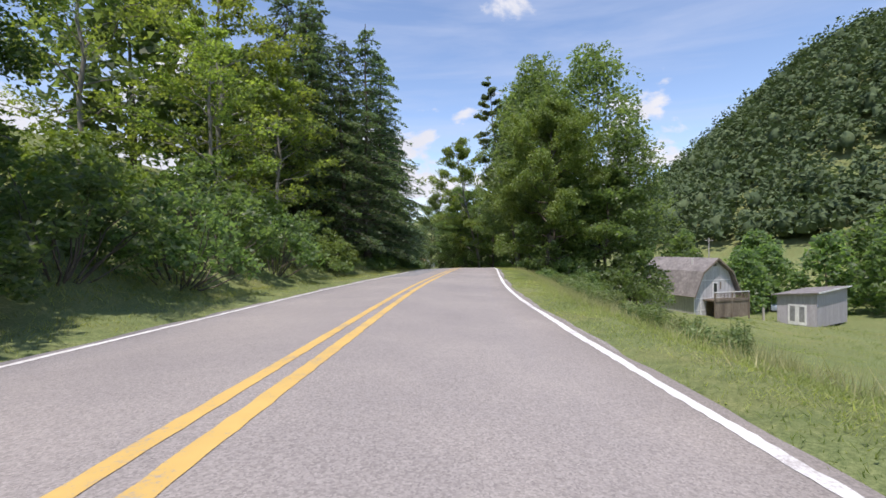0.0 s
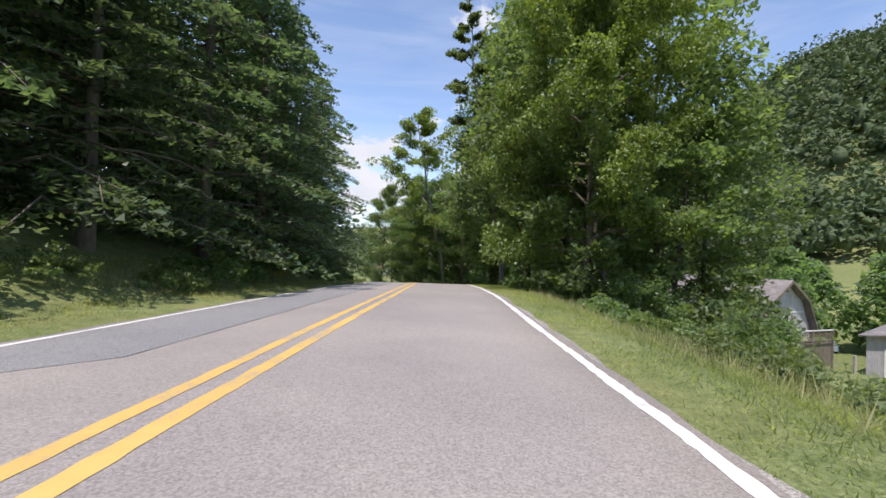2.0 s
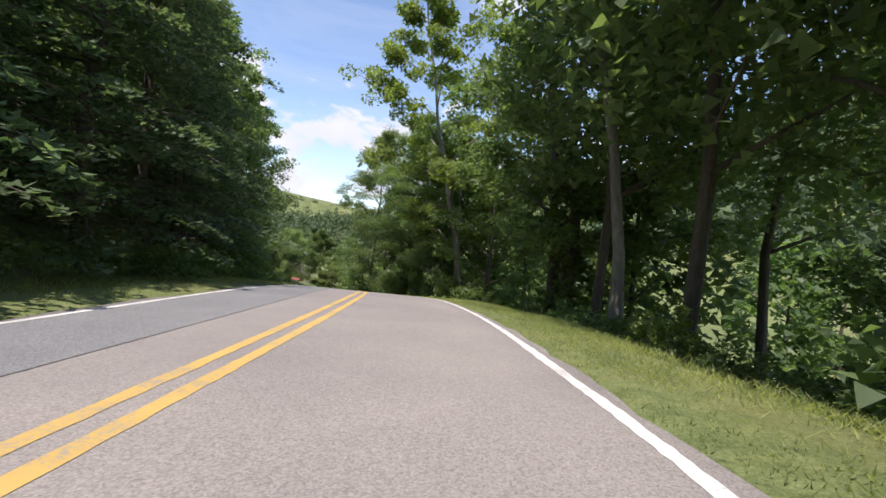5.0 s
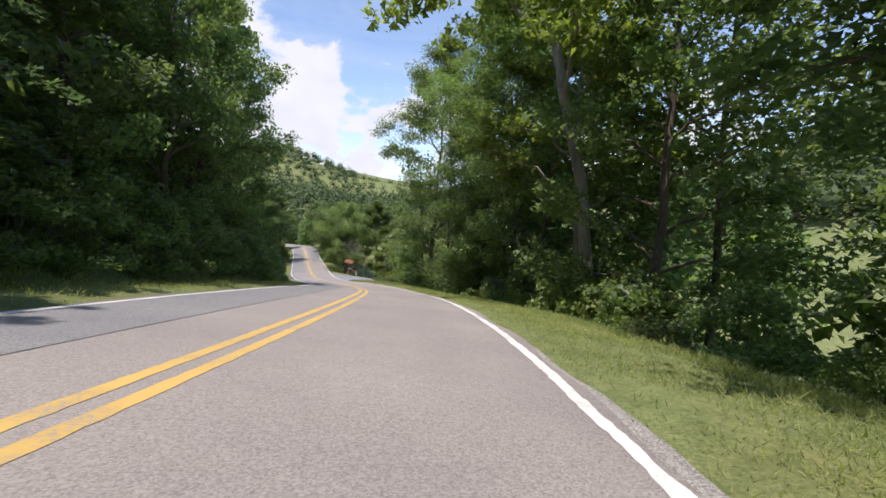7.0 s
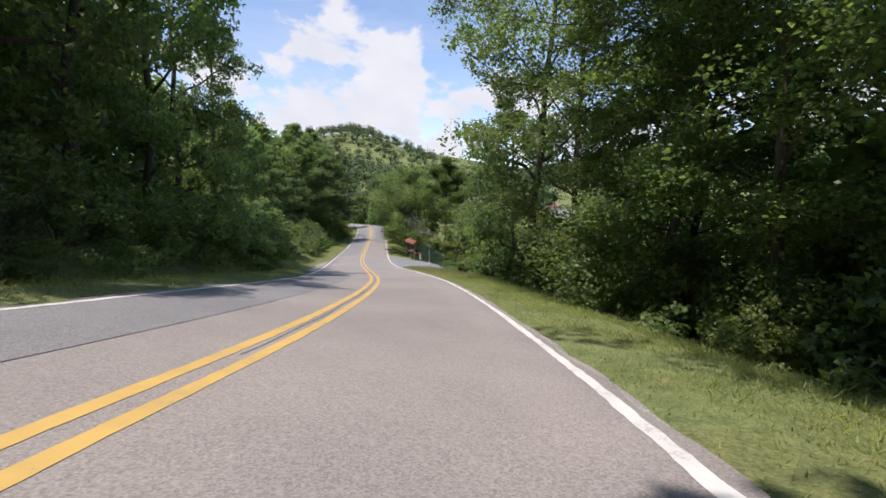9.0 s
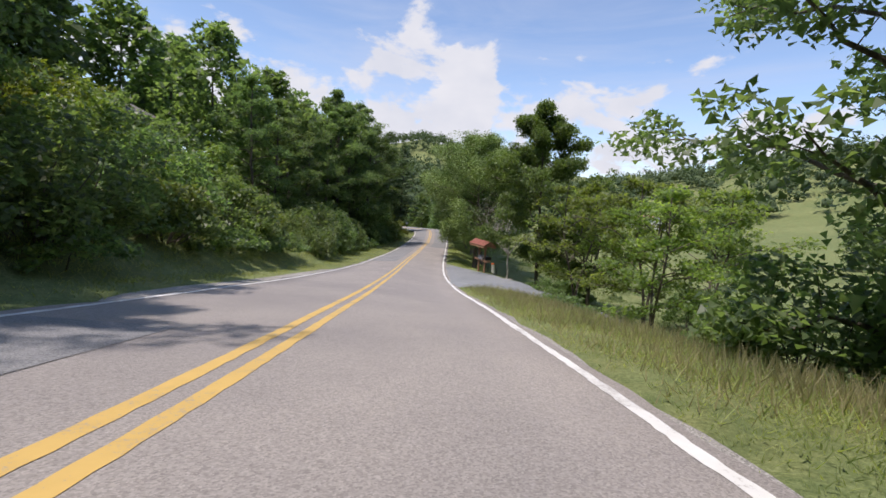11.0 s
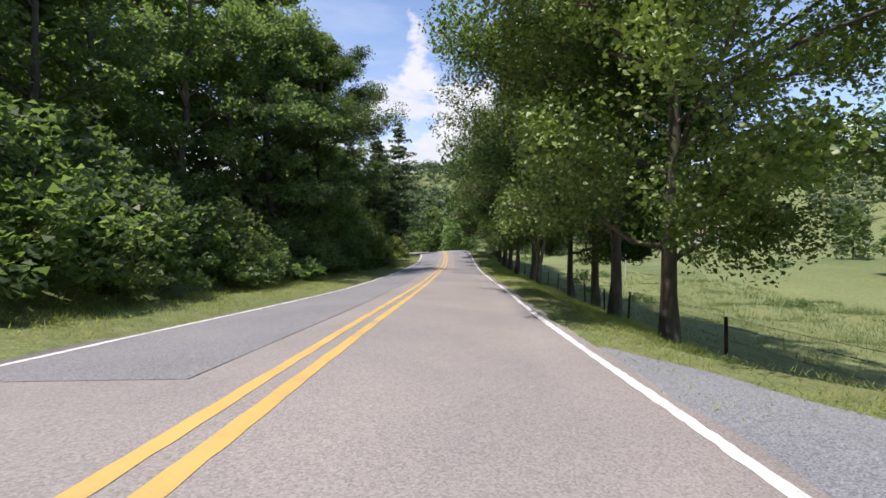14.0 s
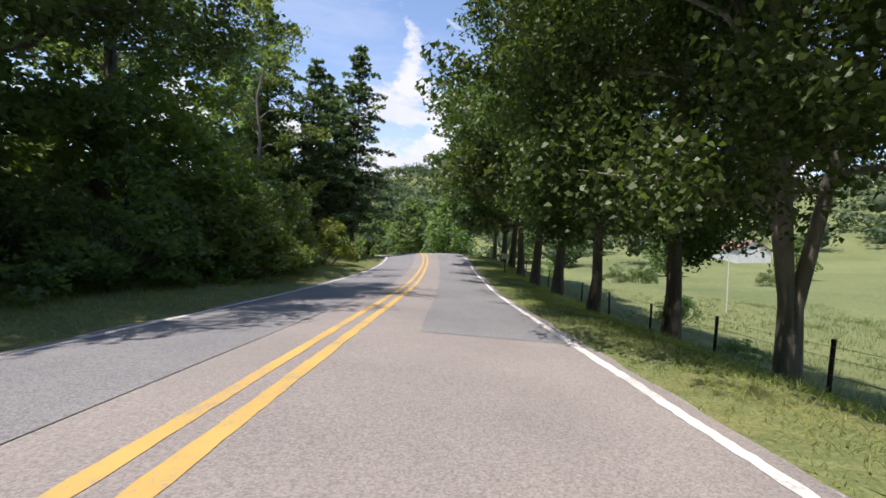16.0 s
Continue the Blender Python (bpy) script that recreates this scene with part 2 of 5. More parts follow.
def ground_material():
    m, nt, b = material("meadow_ground", 0.95, 0.0, 0.1)
    fine = noise_node(nt, 26.0, 8.0, 0.85)
    mid = noise_node(nt, 0.55, 6.0, 0.65)
    big = noise_node(nt, 0.045, 4.0, 0.6)
    g1 = ramp(nt, fine.outputs["Fac"], [(0.36, (0.085, 0.112, 0.046)), (0.5, (0.172, 0.205, 0.092)), (0.64, (0.29, 0.315, 0.16))])
    g2 = ramp(nt, fine.outputs["Fac"], [(0.36, (0.095, 0.10, 0.045)), (0.52, (0.20, 0.208, 0.092)), (0.66, (0.33, 0.32, 0.17))])
    f = ramp(nt, mid.outputs["Fac"], [(0.42, (0, 0, 0)), (0.68, (1, 1, 1))])
    c = mix(nt, f, g1, g2)
    tone = ramp(nt, big.outputs["Fac"], [(0.3, (0.74, 0.8, 0.74)), (0.7, (1.18, 1.12, 1.1))])
    tuft = noise_node(nt, 3.2, 5.0, 0.7)
    tone2 = ramp(nt, tuft.outputs["Fac"], [(0.32, (0.66, 0.74, 0.66)), (0.62, (1.12, 1.1, 1.05))])
    c = mix(nt, 1.0, c, tone2, "MULTIPLY")
    nt.links.new(mix(nt, 1.0, c, tone, "MULTIPLY"), b.inputs["Base Color"])
    bump(nt, b, fine.outputs["Fac"], 0.5, 0.02)
    return m


M_GROUND = ground_material()

# ---- the road's axis (the double yellow line) ----
AXIS = [(-0.68, -7.07, 0.375), (-1.55, 3.36, -0.010), (-2.17, 14.84, -0.313), (-2.19, 25.59, -0.502), (-2.01, 36.35, -0.685),
        (-2.26, 47.54, -1.121), (-3.32, 58.68, -1.844), (-5.23, 69.16, -2.938), (-8.12, 79.38, -4.349), (-11.89, 89.48, -5.962),
        (-16.95, 99.86, -7.592), (-22.77, 109.21, -9.029), (-28.39, 117.83, -10.310), (-34.62, 127.77, -11.463), (-39.95, 136.88, -12.097),
        (-45.05, 146.07, -12.580), (-50.50, 155.80, -12.983), (-56.40, 166.50, -13.301), (-61.62, 175.60, -13.22), (-64.60, 180.60, -12.92),
        (-67.20, 184.55, -12.62), (-70.00, 188.00, -12.60), (-73.40, 191.10, -12.90)]
BANK_S = (-7, 15, 26, 36, 48, 59, 91, 103, 114, 124, 136, 147, 157, 168, 181, 192, 200, 230)
BANK = (4.34, 3.13, 1.54, 0.6, -0.08, 1.86, 2.79, 1.14, 1.01, 2.86, 4.27, 3.02, 1.33, 1.7, 3.55, 1.5, -2.0, -2.0)
DROP_S = (0, 20, 37, 55, 74, 94, 116, 140, 163)
DROP = (0.352, 0.229, 0.157, 0.073, -0.036, -0.081, -0.007, 0.273, 0.292)
LANE = 3.15
LEFT = 3.08
WIDTH_S = (-5, 27, 43, 59, 75, 123, 139, 171, 203)
WIDTH_R = (3.21, 3.21, 3.18, 3.16, 3.12, 3.13, 3.18, 3.17, 3.15)
WIDTH_L = (3.07, 3.08, 3.08, 3.06, 3.05, 3.06, 3.08, 3.10, 3.09)


def right_edge(s):
    return float(np.interp(s, WIDTH_S, WIDTH_R))


def left_edge(s):
    return -float(np.interp(s, WIDTH_S, WIDTH_L))


def smooth_axis():
    p = np.array(AXIS)
    back = [p[0] + (p[0] - p[1]) * k * 3 + np.array((0.02 * k * k, 0, 0)) for k in range(8, 0, -1)]
    ahead = []
    q, hd = p[-1].copy(), math.atan2(p[-1][1] - p[-2][1], p[-1][0] - p[-2][0])
    for k in range(1, 26):
        hd += radians(4.0 if k < 8 else 0.0)
        q = q + np.array((math.cos(hd) * 12, math.sin(hd) * 12, -0.5 if k < 5 else 0.0))
        ahead.append(q.copy())
    n0 = len(back)
    p = np.array(back + list(p) + ahead)
    out = []
    for i in range(1, len(p) - 2):
        p0, p1, p2, p3 = p[i - 1], p[i], p[i + 1], p[i + 2]
        n = max(2, int(np.linalg.norm(p2 - p1)))
        for u in np.arange(n) / n:
            out.append(0.5 * (2 * p1 + (p2 - p0) * u + (2 * p0 - 5 * p1 + 4 * p2 - p3) * u * u + (3 * p1 - p0 - 3 * p2 + p3) * u ** 3))
    out = np.array(out)
    s = np.r_[0, np.cumsum(np.linalg.norm(np.diff(out, axis=0), axis=1))]
    i = np.argmin(abs(out[:, 1] + 0.1) + abs(out[:, 0] + 1.3))
    return out, s - s[i]


AX, AS = smooth_axis()
TAN = np.gradient(AX[:, :2], axis=0)
TAN /= np.linalg.norm(TAN, axis=1)[:, None]


def road_frame(s):
    s = np.asarray(s, float)
    p = np.stack([np.interp(s, AS, AX[:, i]) for i in range(3)], -1)
    t = np.stack([np.interp(s, AS, TAN[:, i]) for i in range(2)], -1)
    t /= np.linalg.norm(t, axis=-1, keepdims=True)
    return p, t


def road_z(s, d):
    """Height of the paved surface above the axis, d metres to the right of it."""
    right = -np.tan(np.radians(np.interp(s, BANK_S, BANK)))
    left = right - np.interp(s, DROP_S, DROP) / LEFT * -1.0
    return np.where(d > 0, d * right, d * left)


def near_axis(x, y):
    """(s, d) of plan points: along the axis, and to the right of it."""
    x, y = np.ravel(x), np.ravel(y)
    s, d = np.empty(len(x)), np.empty(len(x))
    for a in range(0, len(x), 4000):
        dx = x[a:a + 4000, None] - AX[None, :, 0]
        dy = y[a:a + 4000, None] - AX[None, :, 1]
        i = np.argmin(dx * dx + dy * dy, 1)
        r = np.arange(len(i))
        tx, ty = TAN[i, 0], TAN[i, 1]
        s[a:a + 4000] = AS[i] + dx[r, i] * tx + dy[r, i] * ty
        d[a:a + 4000] = dx[r, i] * ty - dy[r, i] * tx
    return s, d


HILLS = [(165, 212, 65, 88, 96), (260, 300, 74, 120, 110), (330, 120, 88, 130, 100), (-150, 340, 10, 80, 90), (-260, 380, 22, 90, 90),
         (-20, 450, 16, 130, 90), (150, 480, 40, 160, 110), (-395, 665, 92, 150, 110), (-260, 60, 50, 110, 130), (-420, 250, 90, 150, 180),
         (420, 420, 120, 170, 170), (60, 700, 60, 260, 140), (-150, -250, 60, 160, 140), (260, -200, 90, 150, 150)]
WOODS = (2300, 450, 300, 500, 600, 350, 300, 1100, 150, 200, 300, 400, 60, 60)


def lumps(x, y):
    return (np.sin(x * 0.31 + 1.3) * np.cos(y * 0.27 - 0.4) + 0.6 * np.sin(x * 0.77 - y * 0.53) + 0.5 * np.cos(x * 0.19 + y * 0.71 + 2)) / 2.1


def ground_z(x, y):
    shape = np.shape(x)
    x, y = np.ravel(np.asarray(x, float)), np.ravel(np.asarray(y, float))
    s, d = near_axis(x, y)
    zr = np.interp(s, AS, AX[:, 2])
    edge = road_z(s, np.clip(d, -LEFT - 0.5, LANE + 0.5))
    # right-hand side
    e = np.maximum(d - 3.7, 0)
    drop = np.interp(s, (-40, 60, 95, 118, 135, 230), (9.7, 9.7, 6.0, 2.8, 2.8, 2.6))
    lot = np.clip(1 - abs(s - 135.5) / 11.0, 0, 1)
    lot = np.clip(lot * 2.2, 0, 1)
    flat = np.interp(s, (-40, 30, 60, 110, 124, 146, 160, 170, 180, 230), (1.0, 1.0, 2.2, 1.8, 1.5, 0.8, 0.9, 1.7, 2.1, 2.1)) + lot * 2.2
    grade = np.interp(s, (-40, 40, 60, 110, 125, 150, 230), (0.40, 0.40, 0.36, 0.34, 0.36, 0.42, 0.40))
    slope = drop * (1 - np.exp(-np.maximum(e - flat, 0) * grade / drop))
    right = edge - 0.07 * (1 - 1.35 * lot) * np.minimum(e, flat) - slope
    rise = 0.00020 * np.maximum(d - 45, 0) ** 2 * np.clip((s - 60) / 60, 0, 1)
    right = right + np.minimum(rise, 9)
    # left-hand side
    f = np.maximum(-d - 3.6, 0)
    lflat = np.interp(s, (-40, 20, 60, 110, 122, 135, 150, 165, 230), (1.6, 1.8, 2.4, 2.0, 1.5, 1.6, 3.0, 3.6, 3.0))
    lgr = np.interp(s, (-40, 30, 100, 116, 135, 160, 230), (0.55, 0.5, 0.55, 0.62, 0.62, 0.62, 0.5))
    top = np.interp(s, (150, 175, 215), (26.0, 15.0, 5.0))
    left = edge + 0.03 * np.minimum(f, lflat) + top * (1 - np.exp(-np.maximum(f - lflat, 0) * lgr / top))
    z = zr + np.where(d > 0, right, left)
    under = np.clip((abs(d) - 3.5) / 0.5, 0, 1)
    z = z - 0.10 * (1 - under) + under * lumps(x, y) * np.clip((abs(d) - 4) * 0.03, 0, 0.35)
    for hx, hy, hh, ra, rb in HILLS:
        w = np.exp(-(((x - hx) / ra) ** 2 + ((y - hy) / rb) ** 2))
        z = z + hh * w * np.clip((np.hypot(x - hx, y - hy) < 900), 0, 1) * np.clip((abs(d) - 30) / 60, 0, 1)
    far = np.clip((np.hypot(x + 40, y - 100) - 600) / 900, 0, 1)
    z = z * (1 - far) + far * (30 + 25 * np.sin(x * 0.004) * np.cos(y * 0.005))
    return z.reshape(shape)


def rp(s, d, dz=None):
    """World place at s along and d right of the axis: on the ground, or dz above the axis's height there."""
    p, t = road_frame(s)
    x, y = p[0] + t[1] * d, p[1] - t[0] * d
    z = float(ground_z(np.array([x]), np.array([y]))[0]) if dz is None else p[2] + dz
    return x, y, z


def heading(s):
    t = road_frame(s)[1]
    return math.degrees(math.atan2(-t[0], t[1]))


# ---- helpers for meshes ----
def mesh_from(name, verts, faces, mat, smooth=False):
    me = bpy.data.meshes.new(name)
    verts = np.asarray(verts, np.float32)
    if isinstance(faces, np.ndarray):
        n, k = faces.shape
        me.vertices.add(len(verts))
        me.vertices.foreach_set("co", verts.ravel())
        me.loops.add(n * k)
        me.loops.foreach_set("vertex_index", faces.astype(np.int32).ravel())
        me.polygons.add(n)
        me.polygons.foreach_set("loop_start", np.arange(0, n * k, k, dtype=np.int32))
        me.polygons.foreach_set("loop_total", np.full(n, k, np.int32))
        me.update(calc_edges=True)
        me.validate()
    else:
        me.from_pydata([tuple(v) for v in verts.tolist()], [], faces)
        me.update()
    if smooth:
        me.polygons.foreach_set("use_smooth", np.ones(len(me.polygons), bool))
    for m in (mat if isinstance(mat, (list, tuple)) else (mat,)):
        me.materials.append(m)
    return me


def part(name, bm, mat, parent, label=""):
    """Link a bmesh or mesh as one object under a thing or a part."""
    if isinstance(bm, bmesh.types.BMesh):
        bm.normal_update()
        me = bpy.data.meshes.new(name)
        bm.to_mesh(me)
        bm.free()
        me.materials.append(mat)
    else:
        me = bm
    ob = new(name, me)
    ob.parent = parent
    if label:
        ob["label"] = label
    return ob


def thing(name, m, label, category, group="", kind=""):
    ob = new(name)
    ob.matrix_world = m
    return tagged(ob, label, category, group, kind)


def box(bm, x0, x1, y0, y1, z0, z1, bev=0.0, m=None):
    g = bmesh.ops.create_cube(bm, size=1.0)["verts"]
    for v in g:
        v.co = Vector(((x0 + x1) / 2 + v.co.x * (x1 - x0), (y0 + y1) / 2 + v.co.y * (y1 - y0), (z0 + z1) / 2 + v.co.z * (z1 - z0)))
    if bev:
        es = list({e for v in g for e in v.link_edges})
        g = bmesh.ops.bevel(bm, geom=es, offset=bev, segments=1, affect="EDGES")["verts"]
    if m is not None:
        bmesh.ops.transform(bm, matrix=m, verts=list(g))
    return bm


def boxed(x0, x1, y0, y1, z0, z1, bev=0.0, m=None):
    return box(bmesh.new(), x0, x1, y0, y1, z0, z1, bev, m)


def tube_arrays(points, radii, sides=7):
    """Vertices and quads of a tapered tube along points."""
    pts = np.asarray(points, float)
    n = len(pts)
    t = np.gradient(pts, axis=0)
    t /= np.linalg.norm(t, axis=1)[:, None] + 1e-9
    ref = np.where(np.abs(t[:, 2:3]) > 0.9, np.array([[1.0, 0, 0]]), np.array([[0, 0, 1.0]]))
    u = np.cross(t, ref)
    u /= np.linalg.norm(u, axis=1)[:, None] + 1e-9
    v = np.cross(t, u)
    a = np.arange(sides) * 2 * np.pi / sides
    ring = (u[:, None] * np.cos(a)[None, :, None] + v[:, None] * np.sin(a)[None, :, None]) * np.asarray(radii)[:, None, None] + pts[:, None]
    i = np.arange(n - 1)[:, None] * sides
    j = np.arange(sides)[None]
    k = (j + 1) % sides
    f = np.stack([i + j, i + k, i + sides + k, i + sides + j], -1).reshape(-1, 4)
    return ring.reshape(-1, 3), f


def join_arrays(parts):
    vs, fs, o = [], [], 0
    for v, f in parts:
        vs.append(v)
        fs.append(f + o)
        o += len(v)
    return np.concatenate(vs), np.concatenate(fs)


# ---- ground ----
def stretched(a, b, step, lo, hi):
    mid = list(np.arange(a, b + 0.01, step))
    left, right, k = [], [], step
    x = a
    while x > lo:
        k *= 1.13
        x -= k
        left.append(x)
    x, k = b, step
    while x < hi:
        k *= 1.13
        x += k
        right.append(x)
    return np.array(left[::-1] + mid + right)


def build_ground():
    u = stretched(-20, 225, 1.3, -2200, 3600)
    v = stretched(-26, 32, 0.75, -2600, 2600)
    uu, vv = np.meshgrid(u, v, indexing="ij")
    # v = 0 follows the road in plan, fading to a straight line far off
    a = radians(21.0)
    px = np.interp(u, AS, AX[:, 0])
    py = np.interp(u, AS, AX[:, 1])
    lo, hi = u < AS[0], u > AS[-1]
    px = np.where(lo, AX[0, 0] + TAN[0, 0] * (u - AS[0]), np.where(hi, AX[-1, 0] + TAN[-1, 0] * (u - AS[-1]), px))
    py = np.where(lo, AX[0, 1] + TAN[0, 1] * (u - AS[0]), np.where(hi, AX[-1, 1] + TAN[-1, 1] * (u - AS[-1]), py))
    # rows lie square to the chord, so that they never cross
    x = px[:, None] + vv * math.cos(a)
    y = py[:, None] + vv * math.sin(a)
    z = ground_z(x, y)
    n, m = x.shape
    idx = np.arange(n * m).reshape(n, m)
    f = np.stack([idx[:-1, :-1], idx[1:, :-1], idx[1:, 1:], idx[:-1, 1:]], -1).reshape(-1, 4)
    f = f[:, ::-1]
    me = mesh_from("ground", np.stack([x, y, z], -1).reshape(-1, 3), f, M_GROUND, True)
    ob = new("ground", me)
    tagged(ob, "rough green meadow and grassy road verges over hills", "ground", kind="structure")


build_ground()


def ribbon(name, s0, s1, dl, dr, lift, mat, step=1.0, thick=0.0, wob=0.0, cols=1, seed=1, crown=False):
    """A strip of paving or paint that follows the road between two offsets (numbers or functions of s)."""
    s = np.arange(s0, s1 + step * 0.5, step)
    rnd = np.random.RandomState(seed)
    L = np.array([dl(q) if callable(dl) else dl for q in s], float)
    R = np.array([dr(q) if callable(dr) else dr for q in s], float)
    if wob:
        L = L + rnd.uniform(-wob, wob, len(s))
        R = R + rnd.uniform(-wob, wob, len(s))
    p, t = road_frame(s)
    w = np.linspace(0, 1, cols + 1)
    d = L[:, None] * (1 - w) + R[:, None] * w
    if crown:
        h = np.linspace(0, 1, cols // 2 + 1)
        d = np.concatenate([L[:, None] * (1 - h), R[:, None] * h[1:]], 1)
    x = p[:, :1] + t[:, 1:] * d
    y = p[:, 1:2] - t[:, :1] * d
    z = p[:, 2:3] + np.stack([road_z(s, d[:, i]) for i in range(cols + 1)], 1) + lift
    v = np.stack([x, y, z], -1).reshape(-1, 3)
    m = cols + 1
    idx = np.arange(len(s) * m).reshape(len(s), m)
    f = [np.stack([idx[:-1, :-1], idx[:-1, 1:], idx[1:, 1:], idx[1:, :-1]], -1).reshape(-1, 4)]
    if thick:
        k = len(v)
        v = np.concatenate([v, v - np.array((0, 0, thick))])
        rim = np.concatenate([idx[:, 0], idx[-1, 1:], idx[::-1, -1][1:], idx[0, ::-1][1:-1]])
        nx = np.roll(rim, -1)
        f.append(np.stack([nx, rim, rim + k, nx + k], -1))
    return mesh_from(name, v, np.concatenate(f), mat)


def setting(name, me, label, category):
    return tagged(new(name, me), label, category, kind="structure")


ragged = np.convolve(np.random.RandomState(5).uniform(-0.2, 0.22, 706), (0.15, 0.3, 0.3, 0.15, 0.1), 'same')[:700]
RAG = lambda s, o=0: ragged[(int(round(s / 0.3)) + o) % 700]
setting("road", ribbon("road", -30, 300, lambda s: left_edge(s) - 0.22 + RAG(s), lambda s: right_edge(s) + 0.17 + 0.6 * RAG(s, 333), 0.0, M_ROAD, 0.3, 0.16, cols=6, crown=True),
        "two-lane road of pale weathered asphalt", "road")
setting("gravel_shoulder", ribbon("gravel_shoulder", -30, 240, lambda s: right_edge(s) + 0.05, lambda s: right_edge(s) + 0.27 + 0.7 * RAG(s, 120), -0.035, M_SHOULDER, 0.3, 0.12),
        "crumbling strip of gravel beside the asphalt", "gravel shoulder")
setting("gravel_shoulder", ribbon("gravel_shoulder", 112, 132, lambda s: -LEFT - 0.35 - 0.75 * max(0.0, math.sin((s - 112) / 20 * math.pi)) ** 0.5 + RAG(s, 50), lambda s: -LEFT - 0.05, -0.03, M_SHOULDER, 0.3, 0.12),
        "bare gravel patch beside the edge line", "gravel shoulder")
for o0, o1 in ((-0.215, -0.08), (0.08, 0.215)):
    setting("centre_line", ribbon("centre_line", -30, 300, lambda s: o0 + 0.03 * RAG(s, 7), lambda s: o1 + 0.03 * RAG(s, 77), 0.004, M_YELLOW, 0.15, wob=0.007),
            "worn solid yellow centre line painted on asphalt", "road marking")
setting("edge_line", ribbon("edge_line", -30, 126.9, lambda s: right_edge(s) - 0.062 + 0.1 * RAG(s, 31), lambda s: right_edge(s) + 0.062 + 0.1 * RAG(s, 91), 0.004, M_WHITE, 0.1, wob=0.011),
        "worn white edge line along the asphalt", "road marking")
setting("edge_line", ribbon("edge_line", 127.4, 300, lambda s: right_edge(s) - 0.065 + 0.1 * RAG(s, 31), lambda s: right_edge(s) + 0.062 + 0.1 * RAG(s, 91), 0.004, M_WHITE, 0.1, wob=0.011),
        "worn white edge line along the asphalt", "road marking")
setting("edge_line", ribbon("edge_line", -30, 300, lambda s: left_edge(s) - 0.055 + 0.05 * RAG(s, 13), lambda s: left_edge(s) + 0.055 + 0.05 * RAG(s, 43), 0.004, M_WHITE, 0.15, wob=0.01),
        "worn white edge line along the asphalt", "road marking")
# repairs in darker asphalt
setting("asphalt_patch", ribbon("asphalt_patch", 23.6, 110, lambda s: left_edge(s) + 0.09, lambda s: -1.28 - 0.10 * math.sin(s * 0.11) - max(0, 24.6 - s) * 0.9, 0.004, M_PATCH, 0.5, wob=0.015),
        "long strip of darker asphalt laid in one lane", "road repair")
setting("asphalt_patch", ribbon("asphalt_patch", 143.3, 224, lambda s: left_edge(s) + 0.09, lambda s: -0.82 - 0.06 * math.sin(s * 0.2), 0.004, M_PATCH, 0.5, wob=0.012),
        "long strip of darker asphalt laid in one lane", "road repair")
setting("asphalt_patch", ribbon("asphalt_patch", 169.4, 226, lambda s: 1.0, lambda s: right_edge(s) - 0.09, 0.004, M_PATCH, 0.5, wob=0.02),
        "square-edged strip of darker asphalt in one lane", "road repair")
for a, b, off in ((24.6, 110, lambda s: -1.28 - 0.10 * math.sin(s * 0.11)), (143.3, 224, lambda s: -0.82 - 0.06 * math.sin(s * 0.2))):
    setting("tar_seam", ribbon("tar_seam", a, b, lambda s: off(s) - 0.004, lambda s: off(s) + 0.005 + 0.02 * max(0, RAG(s, 200)), 0.006, M_TAR, 0.5),
            "thin dark seam along the edge of a repair", "road repair")
setting("tar_seam", ribbon("tar_seam", 88, 104, lambda s: -0.02 + 0.2 * RAG(s, 400), lambda s: -0.008 + 0.2 * RAG(s, 400), 0.0075, M_TAR, 0.5),
        "thin crack between the two yellow lines", "road repair")
# gravel lot by the mailboxes, with a track that leaves it downhill
def gravel_lot():
    sv = np.arange(126.2, 146.6, 0.4)
    out = np.interp(sv, (126.2, 126.8, 127.6, 129.6, 130.8, 133, 136, 139, 142, 144.5, 146.5), (3.4, 6.5, 13.0, 13.0, 7.4, 7.1, 6.9, 6.3, 5.2, 4.2, 3.4)) + np.array([0.8 * RAG(q, 60) for q in sv])
    w = np.linspace(0, 1, 19)
    d = (LANE + 0.02) * (1 - w) + out[:, None] * w
    p, t = road_frame(sv)
    x, y = p[:, :1] + t[:, 1:] * d, p[:, 1:2] - t[:, :1] * d
    z = ground_z(x, y) + 0.05
    z[:, 0] = p[:, 2] + road_z(sv, d[:, 0]) + 0.003
    z[:, -1] -= 0.09
    z[0] -= 0.07
    n, m = x.shape
    idx = np.arange(n * m).reshape(n, m)
    f = np.stack([idx[:-1, :-1], idx[:-1, 1:], idx[1:, 1:], idx[1:, :-1]], -1).reshape(-1, 4)
    return mesh_from("gravel_lot", np.stack([x, y, z], -1).reshape(-1, 3), f, M_GRAVEL, True)


setting("gravel_lot", gravel_lot(), "blue-grey gravel pull-off sloping from the road", "gravel lot")


